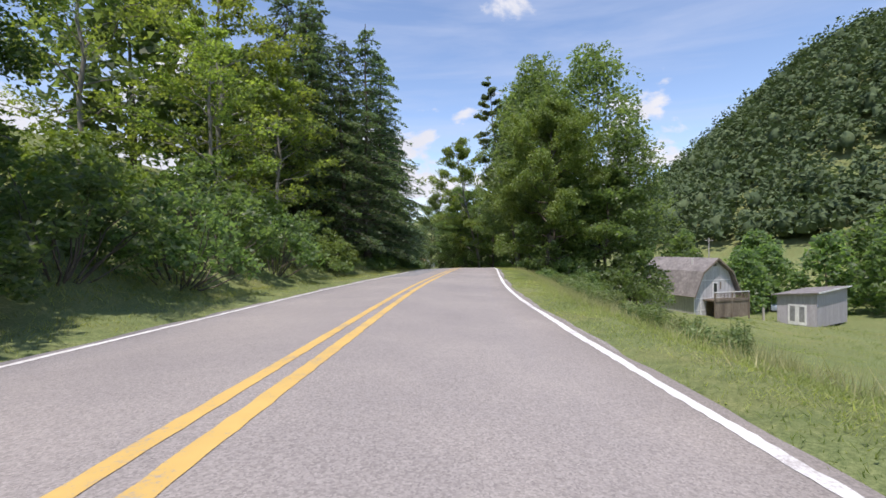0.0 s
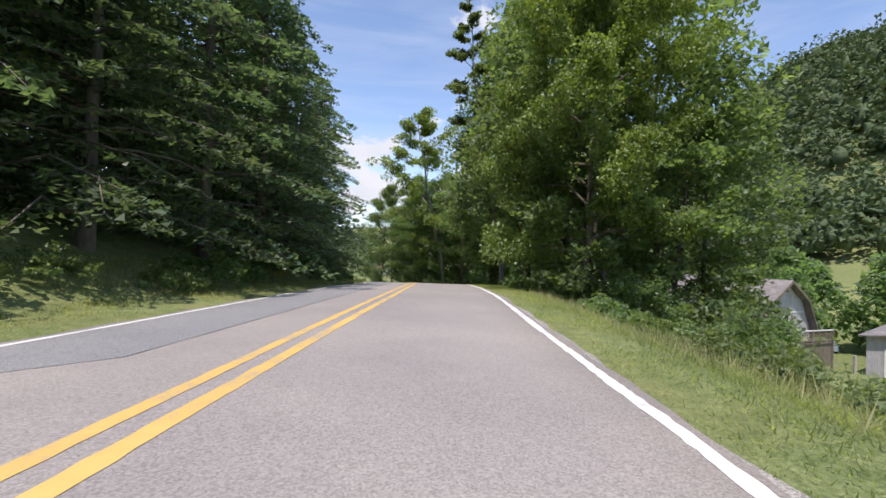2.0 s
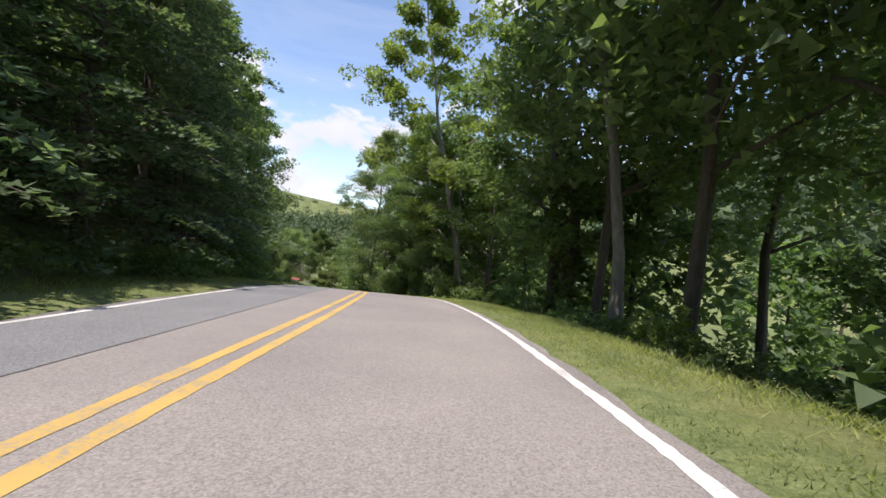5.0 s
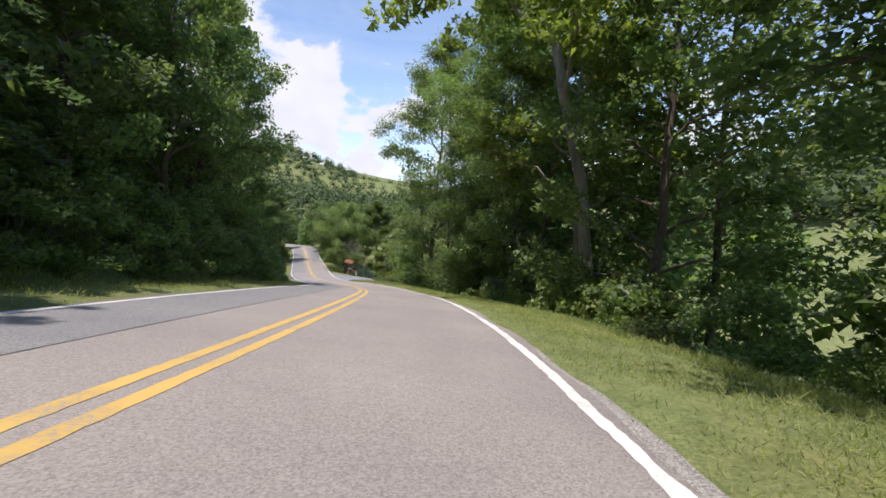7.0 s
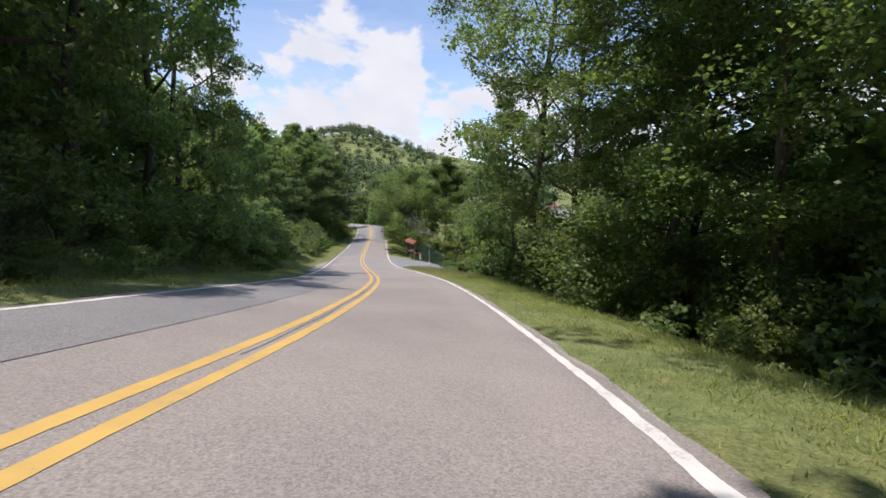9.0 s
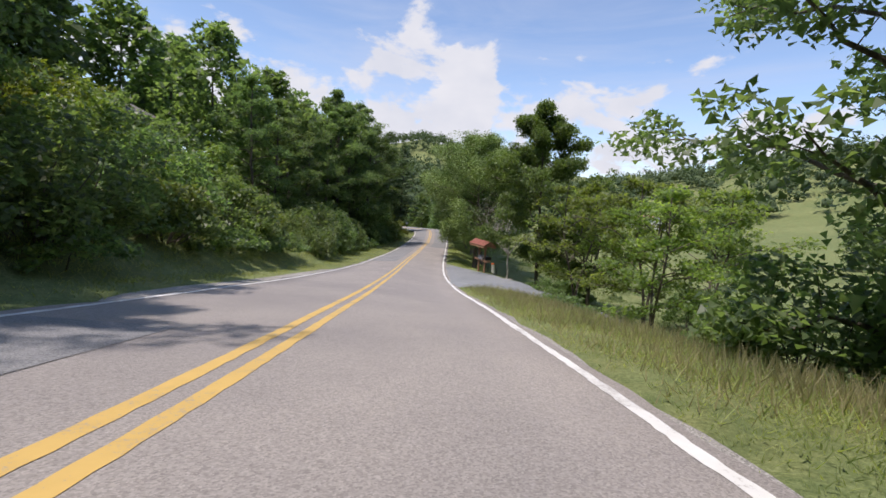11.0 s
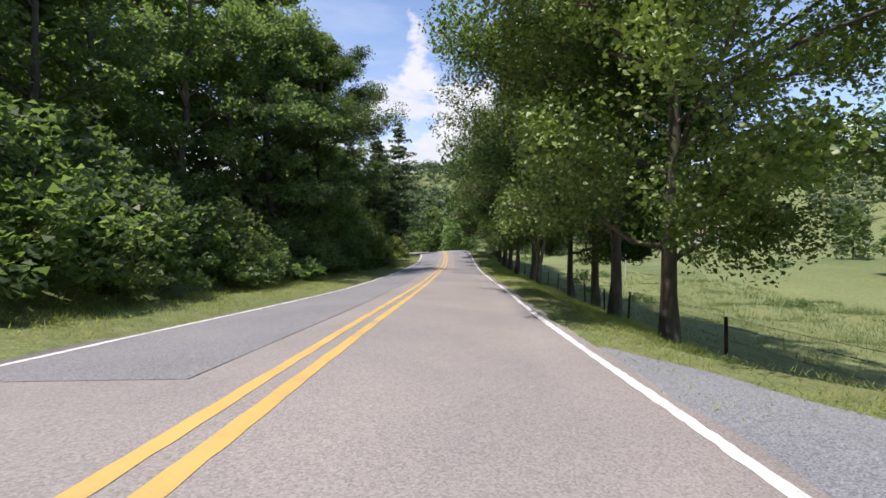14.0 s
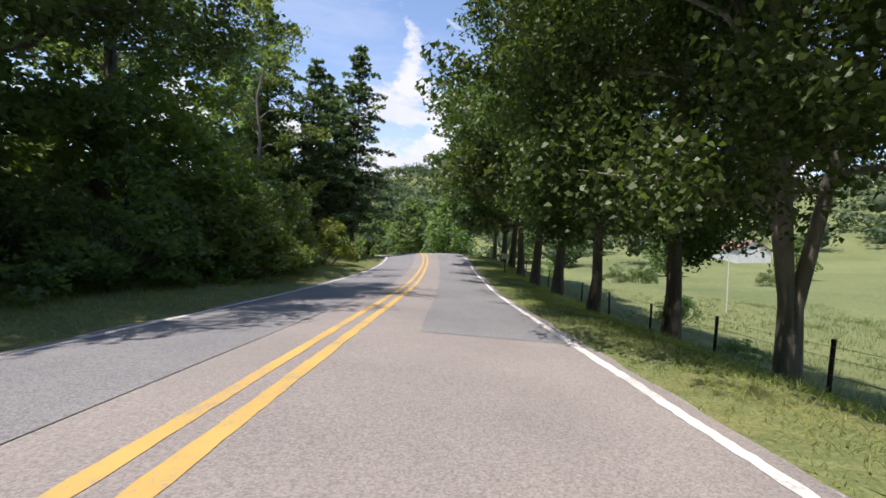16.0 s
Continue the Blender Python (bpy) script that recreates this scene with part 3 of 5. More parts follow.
# ---- plants ----
def leaf_quads(rnd, centres, size, lean=0.75, slim=0.62, tri=True):
    """One folded diamond a leaf: four corners, its normal mostly upward."""
    n = len(centres)
    nz = np.stack([rnd.normal(0, lean, n), rnd.normal(0, lean, n), np.ones(n)], 1)
    nz /= np.linalg.norm(nz, axis=1)[:, None]
    a = rnd.uniform(0, 2 * np.pi, n)
    t = np.stack([np.cos(a), np.sin(a), rnd.normal(-0.25, 0.3, n)], 1)
    t -= nz * (t * nz).sum(1)[:, None]
    t /= np.linalg.norm(t, axis=1)[:, None] + 1e-9
    w = np.cross(nz, t)
    sz = (size * rnd.uniform(0.6, 1.35, n))[:, None]
    fold = nz * sz * 0.16
    if tri:
        v = np.stack([centres - t * sz * 0.55 + fold, centres + w * sz * slim * 0.75 + t * sz * 0.25, centres - w * sz * slim * 0.75 + t * sz * 0.45], 1)
        return v.reshape(-1, 3), np.arange(3 * n).reshape(n, 3)
    v = np.stack([centres - t * sz * 0.5, centres + w * sz * slim * 0.5 + fold, centres + t * sz * 0.5, centres - w * sz * slim * 0.5 + fold], 1)
    f = np.arange(4 * n).reshape(n, 4)
    return v.reshape(-1, 3), f


def clump_points(rnd, clumps, per, flat=0.55):
    """Points about clump centres (x, y, z, radius), thicker towards the outside."""
    c = np.repeat(np.asarray(clumps), per, axis=0)
    n = len(c)
    q = rnd.normal(0, 1, (n, 3))
    q /= np.linalg.norm(q, axis=1)[:, None]
    r = rnd.uniform(0.25, 1.0, n) ** 0.6
    q *= (c[:, 3] * r)[:, None]
    q[:, 2] *= flat
    return c[:, :3] + q


def bend(rnd, a, b, n, wob, sag=0.0):
    a, b = np.asarray(a, float), np.asarray(b, float)
    u = np.linspace(0, 1, n)[:, None]
    p = a * (1 - u) + b * u
    L = np.linalg.norm(b - a)
    p[1:-1] += rnd.normal(0, wob * L, (n - 2, 3))
    p[:, 2] += sag * L * (u[:, 0] * (1 - u[:, 0])) * 4
    return p


def broadleaf(name, seed, height, spread, low, trunk_r, leaf_mat, bark, size=0.2, per=46, limbs=15, twigs=9, stems=1, top_pull=0.35, flat=0.5, fill=1.0, lean=0.75, twig_wood=2, droop=0.08, kite=False, tight=1.0, skirt=False, trim=None):
    """A broad-leaved tree: leaning trunk(s), limbs, twigs and layered clumps of leaves. trim (reach, height) cuts back what hangs low over the road on the local -x side."""
    rnd = np.random.RandomState(seed)
    wood, clumps = [], []
    for k in range(stems):
        ang = k * 2 * np.pi / max(stems, 1) + rnd.uniform(0, 1)
        base = np.array((0.0, 0.0, -0.35))
        lean_out = 0.0 if stems == 1 else spread * 0.34
        tip = np.array((math.cos(ang) * lean_out + rnd.normal(0, 0.04) * height, math.sin(ang) * lean_out + rnd.normal(0, 0.04) * height, height * 0.95))
        tp = bend(rnd, base, tip, 9, 0.007)
        u = np.linspace(0, 1, 9)
        if stems > 1:
            out = np.minimum(1.0, np.maximum(0.0, u - 0.15) * 2.2)
            tp[:, 0] = math.cos(ang) * (lean_out * out + trunk_r * 0.5) + rnd.normal(0, 0.03, 9)
            tp[:, 1] = math.sin(ang) * (lean_out * out + trunk_r * 0.5) + rnd.normal(0, 0.03, 9)
        rr = trunk_r * (1 - 0.88 * u) + 0.015
        rr[0] *= 1.55
        rr[1] *= 1.08
        wood.append(tube_arrays(tp, rr, 9))
        for i in range(limbs):
            h = low + (1 - low) * ((i + rnd.uniform(0.1, 0.9)) / limbs) * 0.96
            j = h * 8
            p0 = tp[int(j)] * (1 - j % 1) + tp[min(int(j) + 1, 8)] * (j % 1)
            q = (h - low) / (1 - low)
            reach = spread * (0.55 + 0.75 * math.sin(math.pi * min(1, q * 0.85 + 0.18)) ** 0.8) * (1 - 0.72 * q ** 2.2) * rnd.uniform(0.75, 1.1)
            if skirt:
                reach *= min(1.0, 0.58 + q * 2.1)
            az = i * 2.4 + rnd.uniform(-0.5, 0.5) + k
            up = reach * (0.15 + top_pull * q - droop * max(0.0, 1 - q * 3.2) + rnd.uniform(-0.12, 0.22))
            if trim and p0[2] + up < trim[1] and -math.cos(az) * reach > trim[0]:
                reach = trim[0] / -math.cos(az)
            p1 = p0 + np.array((math.cos(az) * reach, math.sin(az) * reach, up))
            lp = bend(rnd, p0, p1, 6, 0.03, 0.06)
            r0 = max(0.02, trunk_r * (0.42 - 0.3 * q))
            wood.append(tube_arrays(lp, np.linspace(r0, 0.012, 6), 6))
            for w in range(twigs):
                f = 0.28 + 0.72 * (w + rnd.uniform(0, 1)) / twigs
                jj = f * 5
                a = lp[int(min(jj, 4))] * (1 - (jj - int(min(jj, 4)))) + lp[int(min(jj, 4)) + 1] * (jj - int(min(jj, 4)))
                taz = az + rnd.choice((-1, 1)) * rnd.uniform(0.35, 1.25)
                tl = reach * rnd.uniform(0.16, 0.42) * (1.15 - 0.5 * f)
                b = a + np.array((math.cos(taz) * tl, math.sin(taz) * tl, tl * rnd.uniform(-0.25, 0.6)))
                if twig_wood and w % twig_wood == 0:
                    wood.append(tube_arrays(bend(rnd, a, b, 3, 0.05), np.array((0.018, 0.012, 0.006)), 4))
                rad = spread * tight * rnd.uniform(0.13, 0.235)
                clumps.append((*b, rad))
                if rnd.uniform() < 0.5 * fill:
                    clumps.append((*(a * 0.5 + b * 0.5 + rnd.normal(0, 0.1, 3) * spread * 0.4), rad * 0.85))
        clumps.append((*tp[-1], spread * 0.17))
    pts = clump_points(rnd, np.array(clumps), per, flat)
    pts = pts[pts[:, 2] > 0.12]
    if trim:
        pts = pts[-pts[:, 0] < trim[0] + np.maximum(0.0, pts[:, 2] - trim[1]) * 0.8 + rnd.normal(0, 0.12, len(pts))]
    wv, wf = join_arrays(wood)
    lv, lf = leaf_quads(rnd, pts, size, lean, 0.72 if kite else 0.62, not kite)
    return name, mesh_from("trunk", wv, wf, bark, True), mesh_from("crown", lv, lf, leaf_mat)


def conifer(name, seed, height, spread, low, leaf_mat, size=0.24, whorls=30, per=110, tr=0.2, droop=0.22):
    """A hemlock or pine: tiers of drooping boughs, each a flat spray of needles."""
    rnd = np.random.RandomState(seed)
    tp = bend(rnd, (0, 0, -0.4), (rnd.normal(0, 0.2), rnd.normal(0, 0.2), height), 9, 0.004)
    wood = [tube_arrays(tp, np.linspace(tr, 0.02, 9) * np.array([1.4] + [1] * 8), 8)]
    pts = []
    for i in range(whorls):
        q = (i + rnd.uniform(0, 1)) / whorls
        h = height * (low + (1 - low) * q)
        reach = spread * (1 - q) ** 0.75 * rnd.uniform(0.75, 1.1) + 0.35
        for b in range(4):
            az = i * 1.1 + b * math.pi / 2 + rnd.uniform(-0.4, 0.4)
            r = reach * rnd.uniform(0.7, 1.12)
            p0 = np.array((0, 0, h)) + rnd.normal(0, 0.05, 3)
            p1 = p0 + np.array((math.cos(az) * r, math.sin(az) * r, -droop * r + rnd.uniform(-0.1, 0.25)))
            bp = bend(rnd, p0, p1, 5, 0.02, 0.08)
            wood.append(tube_arrays(bp, np.linspace(0.045, 0.008, 5), 5))
            n = int(per * r / spread) + 12
            f = rnd.uniform(0.12, 1.05, n)
            side = np.array((-math.sin(az), math.cos(az), 0))
            w = r * 0.34 * (1.1 - f) + 0.14
            lat = rnd.uniform(-1, 1, n) * w
            c = p0 + (p1 - p0) * f[:, None] + side * lat[:, None]
            c[:, 2] += 0.08 * r * 4 * f * (1 - f) - np.abs(lat) * 0.35 + rnd.normal(0, 0.07, n)
            pts.append(c)
    pts = np.concatenate(pts)
    wv, wf = join_arrays(wood)
    lv, lf = leaf_quads(rnd, pts, size, 0.42, 0.42)
    return name, mesh_from("trunk", wv, wf, M_BARK, True), mesh_from("crown", lv, lf, leaf_mat)


def shrub(name, seed, height, spread, leaf_mat, size=0.13, clumps=46, per=44, flat=0.8, stalks=True):
    rnd = np.random.RandomState(seed)
    cl, wood = [], []
    for i in range(clumps):
        a = rnd.uniform(0, 2 * np.pi)
        r = spread * math.sqrt(rnd.uniform(0, 1))
        top = height * (1 - 0.75 * (r / spread) ** 2) * rnd.uniform(0.35, 1.0)
        p = np.array((math.cos(a) * r, math.sin(a) * r, max(0.15, top)))
        cl.append((*p, spread * rnd.uniform(0.16, 0.28)))
        if i % 2 == 0:
            wood.append(tube_arrays(bend(rnd, (p[0] * 0.15, p[1] * 0.15, -0.3), p, 4, 0.04), np.array((0.03, 0.022, 0.015, 0.006)), 4))
    pts = clump_points(rnd, np.array(cl), per, flat)
    pts[:, 2] = np.maximum(pts[:, 2], rnd.uniform(-0.1, 0.12, len(pts)))
    wood = wood if stalks else wood[:1]
    wv, wf = join_arrays(wood)
    lv, lf = leaf_quads(rnd, pts, size, 0.8)
    return name, mesh_from("stalk", wv, wf, M_BARK, True), mesh_from("foliage", lv, lf, leaf_mat)


def weeds(name, seed, height, spread, stems, leaf_mat):
    """Tall upright stalks set with narrow leaves."""
    rnd = np.random.RandomState(seed)
    wood, pts = [], []
    for i in range(stems):
        a, r = rnd.uniform(0, 2 * np.pi), spread * math.sqrt(rnd.uniform(0, 1))
        h = height * rnd.uniform(0.55, 1.0)
        p0 = np.array((math.cos(a) * r, math.sin(a) * r, -0.15))
        p1 = p0 + np.array((rnd.normal(0, 0.1), rnd.normal(0, 0.1), h))
        wood.append(tube_arrays(bend(rnd, p0, p1, 3, 0.03), np.array((0.012, 0.009, 0.004)), 3))
        n = int(26 * h)
        f = rnd.uniform(0.1, 1.0, n)
        c = p0 + (p1 - p0) * f[:, None] + rnd.normal(0, 0.10, (n, 3)) * np.array((1, 1, 0.3))
        pts.append(c)
    wv, wf = join_arrays(wood)
    lv, lf = leaf_quads(rnd, np.concatenate(pts), 0.15, 0.9, 0.34)
    return name, mesh_from("stalk", wv, wf, leaf_mat, True), mesh_from("foliage", lv, lf, leaf_mat)


def lobed(name, seed, height, spread, leaf_mat, size, lobes, per, low=0.06):
    """A far broad-leaved tree: a trunk under a crown of many leafy lobes."""
    rnd = np.random.RandomState(seed)
    c = []
    for i in range(lobes):
        z = (i + rnd.uniform(0, 1)) / lobes
        w = spread * (0.5 + 0.75 * math.sin(math.pi * min(1, 0.15 + z * 0.8))) * (1 - 0.55 * z ** 3) * 0.78
        a = i * 2.4 + rnd.uniform(-0.4, 0.4)
        r = w * math.sqrt(rnd.uniform(0.15, 1.0))
        c.append((math.cos(a) * r, math.sin(a) * r, height * (low + (0.94 - low) * z), spread * rnd.uniform(0.2, 0.34)))
    c = np.repeat(np.array(c), per, axis=0)
    q = rnd.normal(0, 1, (len(c), 3))
    q[:, 2] += 0.35
    q /= np.linalg.norm(q, axis=1)[:, None]
    pts = c[:, :3] + q * (c[:, 3] * rnd.uniform(0.7, 1.05, len(c)))[:, None]
    tp = bend(rnd, (0, 0, -0.4), (rnd.normal(0, 0.2), rnd.normal(0, 0.2), height * 0.9), 5, 0.01)
    wood = [tube_arrays(tp, np.linspace(0.2, 0.03, 5), 6)]
    for i in range(5):
        j = 1 + i % 3
        a = i * 2.4
        wood.append(tube_arrays(bend(rnd, tp[j], tp[j] + np.array((math.cos(a), math.sin(a), 0.5)) * spread * 0.6, 3, 0.03), np.array((0.08, 0.05, 0.02)), 5))
    wv, wf = join_arrays(wood)
    lv, lf = leaf_quads(rnd, pts, size, 0.75, 0.7)
    return name, mesh_from("trunk", wv, wf, M_BARK, True), mesh_from("crown", lv, lf, leaf_mat)


def plant(spec, s, d, scale, turn, label, category, group, tilt=0.0, sz=None, at=None):
    """A plant of one kind at (s, d) on the ground; later ones share the first one's meshes."""
    name, wood, crown = spec
    x, y, z = rp(s, d) if at is None else at
    m = pose(x, y, z, tilt, 0, turn)
    ob = new(name)
    ob.matrix_world = m @ Matrix.Diagonal((scale, scale, sz or scale, 1))
    for me in (wood, crown) if wood else (crown,):
        c = new(me.name.split(".")[0], me)
        c.parent = ob
    return tagged(ob, label, category, group)


MAPLE = [broadleaf("maple_tree", 11 + i, 10.0, 4.2, 0.22, 0.19, M_MAPLE, M_BARK, 0.24, 48, 22, 10, twig_wood=0, fill=2.0) for i in range(2)]
ROWM = [broadleaf("maple_tree", 15 + i, 10.0, 4.5, 0.21, 0.165, M_MAPLE, M_BARK, 0.115, 115, 30, 11, droop=0.1, fill=2.0, flat=0.7, kite=True, tight=0.78, skirt=True) for i in range(2)]
SUNROW = broadleaf("maple_tree", 34, 11.0, 5.0, 0.17, 0.165, M_YELMAPLE, M_BARK, 0.105, 150, 36, 12, droop=0.06, fill=2.0, flat=0.75, kite=True, tight=0.8, skirt=True, trim=(3.6, 4.2))
SUNNY = [broadleaf("maple_tree", 31, 13.5, 5.1, 0.2, 0.22, M_BRIGHT, M_BARK, 0.16, 115, 30, 13, droop=0.04, fill=2.0, flat=0.65, kite=True, tight=0.74)]
TALLF = broadleaf("tall_tree", 57, 22.0, 5.2, 0.2, 0.36, M_POPLAR, M_BARK, 0.21, 96, 23, 10, top_pull=0.6)
TALL = [lobed("tall_tree", 51 + i, 22.0, 5.2, M_POPLAR, 0.27, 96, 130, 0.26) for i in range(3)]
SLIM = [broadleaf("woodland_tree", 61 + i, 12.0, 2.9, 0.1, 0.12, M_LIGHT, M_PALE, 0.16, 28, 22, 9, top_pull=0.5, twig_wood=3) for i in range(2)]
WOODB = [lobed("woodland_tree", 75 + i, 15.0, 5.0, M_SHRUB, 0.46, 56, 90) for i in range(2)]
WOOD = [broadleaf("woodland_tree", 71 + i, 15.0, 4.9, 0.05, 0.22, M_SHRUB, M_BARK, 0.30, 34, 24, 9, twig_wood=0) for i in range(2)]
WOODN = [broadleaf("woodland_tree", 271 + i, 15.0, 4.1, 0.05, 0.22, M_SHRUB, M_BARK, 0.19, 50, 24, 9, twig_wood=3) for i in range(2)]
WOODF = [broadleaf("woodland_tree", 281 + i, 22.0, 5.0, 0.05, 0.115, M_SHRUB, M_BARK, 0.11, 150, 38, 9, twig_wood=0, fill=1.6, kite=True, tight=0.9, trim=(3.4, 8.0)) for i in range(2)]
BACK = [lobed("hillside_tree", 81 + i, 12.0, 4.6, M_SHRUB, 0.62, 44, 52) for i in range(3)]
PALE = [broadleaf("woodland_tree", 91, 17.0, 4.2, 0.36, 0.20, M_LIGHT, M_PALE, 0.21, 72, 17, 9, top_pull=0.6)]
HEML = [conifer("hemlock_tree", 101 + i, 16.0, 4.7, 0.04, M_HEML, 0.205, 27, 230) for i in range(3)]
PINE = [conifer("pine_tree", 121, 15.0, 4.4, 0.1, M_HEML, 0.36, 26, 150, 0.2, -0.02)]
SHRUB = [shrub("shrub", 131 + i, 3.0, 1.9, M_SHRUB, 0.14, 46, 70) for i in range(3)]
BRIGHTSHRUB = [shrub("shrub", 141 + i, 2.6, 1.6, M_BRIGHT, 0.12, 46, 90) for i in range(2)]
YELSHRUB = [shrub("shrub", 151, 3.0, 1.9, M_YELB, 0.15, 46, 66)]
LOWB = [shrub("bramble", 161 + i, 1.1, 1.5, M_SHRUB, 0.125, 34, 54, 0.6, False) for i in range(2)]
WEEDS = [weeds("weed_clump", 171 + i, 1.5, 1.0, 46, M_WEED) for i in range(2)]
SAPL = [broadleaf("sapling", 181 + i, 6.0, 2.2, 0.2, 0.045, M_LIGHT, M_BARK, 0.125, 26, 12, 8, stems=2) for i in range(2)]
SILV = [broadleaf("silver_leaved_tree", 191, 6.0, 1.3, 0.2, 0.07, M_SILVER, M_PALE, 0.12, 110, 10, 6)]

pr = random.Random(7)


def pick(kinds, s, d, scale, label, category, group, **k):
    return plant(pr.choice(kinds), s, d, scale * pr.uniform(0.92, 1.08), pr.uniform(0, 360), label, category, group, **k)


L_HEM = "dark green hemlock with drooping boughs on the bank"
L_WOOD = "leafy green woodland tree on a shaded slope"
L_TALL = "tall grey-green broadleaf tree below the road"
L_SHRUB = "dense green shrub on the roadside bank"
L_ROW = "dark green roadside maple standing beside the fence"

# left bank, start: shrubs in front, light trees behind
for s, d, k in ((-6, -6.6, 0.9), (-2, -6.2, 0.95), (2.2, -6.5, 0.95), (5.5, -6.0, 0.85), (8.8, -6.6, 1.0), (12, -6.1, 0.9), (15, -6.6, 1.05), (18, -6.2, 0.9), (21, -6.8, 1.0), (24.5, -6.3, 0.85),
                (4, -9.3, 1.05), (8, -9.2, 1.1), (12.5, -9.0, 1.15), (17, -9.2, 1.2), (22, -9.0, 1.2), (-4, -10, 1.0)):
    pick(SHRUB[:2] + BRIGHTSHRUB, s, d, k, L_SHRUB, "shrub", "shrubs on the bank")
for s, d, k in ((1, -12, 1.0), (6, -12.5, 1.1), (11, -12, 1.1), (-4, -13.5, 1.1), (15, -12, 1.2), (9, -15, 1.2), (3, -15.5, 1.2)):
    pick(BRIGHTSHRUB, s, d, k, "sunlit yellow-green shrub high on the bank", "shrub", "shrubs on the bank")
for s, d, k in ((19.5, -9.6, 0.85), (24.5, -12.4, 1.2), (25.0, -9.2, 0.95), (28.5, -11, 1.15), (7.5, -9.5, 0.8), (17, -13.5, 0.95)):
    pick(SLIM, s, d, k, "slim light-leaved tree rising from the shrubs", "tree", "trees on the bank")
plant(ROWM[0], 6.2, -9.2, 0.85, 30, "dark leafy tree reaching out over the bank", "tree", "trees on the bank", sz=0.95)
pick(MAPLE, 2.4, -10.4, 0.85, "dark leafy tree leaning towards the road", "tree", "trees on the bank")
pick(BRIGHTSHRUB, 25.9, -6.3, 0.85, "small bright green bush beside the hemlocks", "shrub", "shrubs on the bank")
# left bank, hemlocks
for s, d, k in ((30.5, -9.8, 1.12), (35, -11, 1.22), (32, -7.8, 0.92), (37.5, -7.4, 1.12), (42, -7.3, 1.12), (45.5, -9.0, 1.1), (50, -8.4, 1.0), (54.5, -8.8, 1.1), (59, -7.5, 1.02), (64, -8.2, 1.08), (69, -8.8, 0.9), (73.5, -9.8, 0.9),
                (34, -13, 1.15), (43, -13.5, 1.2), (52, -13, 1.2), (61, -13.5, 1.2), (70, -13, 1.15)):
    pick(HEML, s, d, k, L_HEM, "conifer", "hemlocks on the bank")
for s, d, k in ((78, -10.8, 1.0), (82.5, -10.4, 1.05), (88, -9.4, 0.85), (93, -9.4, 0.85), (96.5, -10.4, 0.85), (101, -10.2, 0.88), (106, -9.6, 0.85), (110.5, -10, 0.75), (115, -9.4, 0.6)):
    pick(WOODN, s, d, k, L_WOOD, "tree", "trees on the bank", sz=k * (1.5 if s > 94 else 1.3 if s > 84 else 1.12))
for s, d, k in ((79, -14, 1.2), (88, -15, 1.15), (98, -15, 1.0), (107, -15, 0.9)):
    pick(WOODB, s, d, k, L_WOOD, "tree", "trees on the bank")
for i in range(34):
    s = 24 + i * 2.75
    pick(LOWB, s, -5.7 - pr.uniform(0, 1.1), pr.uniform(0.55, 0.95), "low tangle of brambles at the foot of the bank", "bramble", "brambles on the bank")
for i in range(16):
    pick(SHRUB, 75 + i * 2.6, -6.9 - pr.uniform(0, 0.8), pr.uniform(0.75, 1.0), L_SHRUB, "shrub", "shrubs on the bank")
for i in range(12):
    pick(BACK, 30 + i * 7.3, -19 - pr.uniform(0, 4), pr.uniform(1.0, 1.25), "leafy tree higher up the slope", "tree", "trees up the slope")
# left bank, the gap and beyond
for s, d, k in ((112, -6.9, 0.9), (115, -6.8, 1.05), (117.5, -7.6, 1.15), (120.3, -6.9, 1.0), (122.6, -8.4, 1.15), (125, -9.6, 1.1), (127, -12.5, 1.2), (123.5, -12, 1.3), (126.4, -7.3, 1.1), (128.4, -7.3, 1.1), (129.8, -7.4, 1.0), (128.6, -9.8, 1.3), (129.5, -12.4, 1.2)):
    pick(SHRUB if s < 116 else BRIGHTSHRUB + SHRUB[:1], s, d, k, L_SHRUB, "shrub", "shrubs on the bank")
for s, d, k in ((137.2, -6.8, 0.9), (138.4, -6.2, 1.0), (138.0, -7.6, 1.15), (139.5, -6.6, 1.15), (139.2, -8.2, 1.25), (140.6, -6.9, 1.1), (140.4, -8.6, 1.2), (136.4, -10.5, 0.9), (135, -13, 0.9), (138.6, -10.8, 1.0)):
    pick(WEEDS, s, d, 1.25 * k, "tall upright weeds on the grassy bank", "weeds", "weeds on the bank", sz=1.35 * k)
for s, d, k in ((141, -12, 0.62), (145, -11.6, 0.6), (149, -12, 0.62), (153, -11.4, 0.66), (157, -12.4, 0.78), (161, -12, 0.86), (165, -11.4, 0.95), (168, -10.4, 1.05), (170.5, -13, 1.1), (172.3, -10.6, 1.0), (176, -14.0, 1.1), (181, -12.8, 1.2), (186, -15.5, 1.2)):
    pick(WOODN, s, d, k, L_WOOD, "tree", "trees on the bank", sz=k * 1.12)
for s, d, k in ((127, -25, 0.8), (134, -24, 0.85), (143, -16, 0.85), (152, -15, 0.85), (161, -15.5, 0.85), (167, -16, 0.8), (119, -19, 0.8), (112, -20, 0.9)):
    pick(WOODB, s, d, k, L_WOOD, "tree", "trees on the bank")
for i in range(24):
    s = 141 + i * 2.1
    pick(LOWB, s, -6.6 - pr.uniform(0.2, 1.4), pr.uniform(0.9, 1.3), "leafy vines and brambles covering the bank", "bramble", "brambles on the bank")
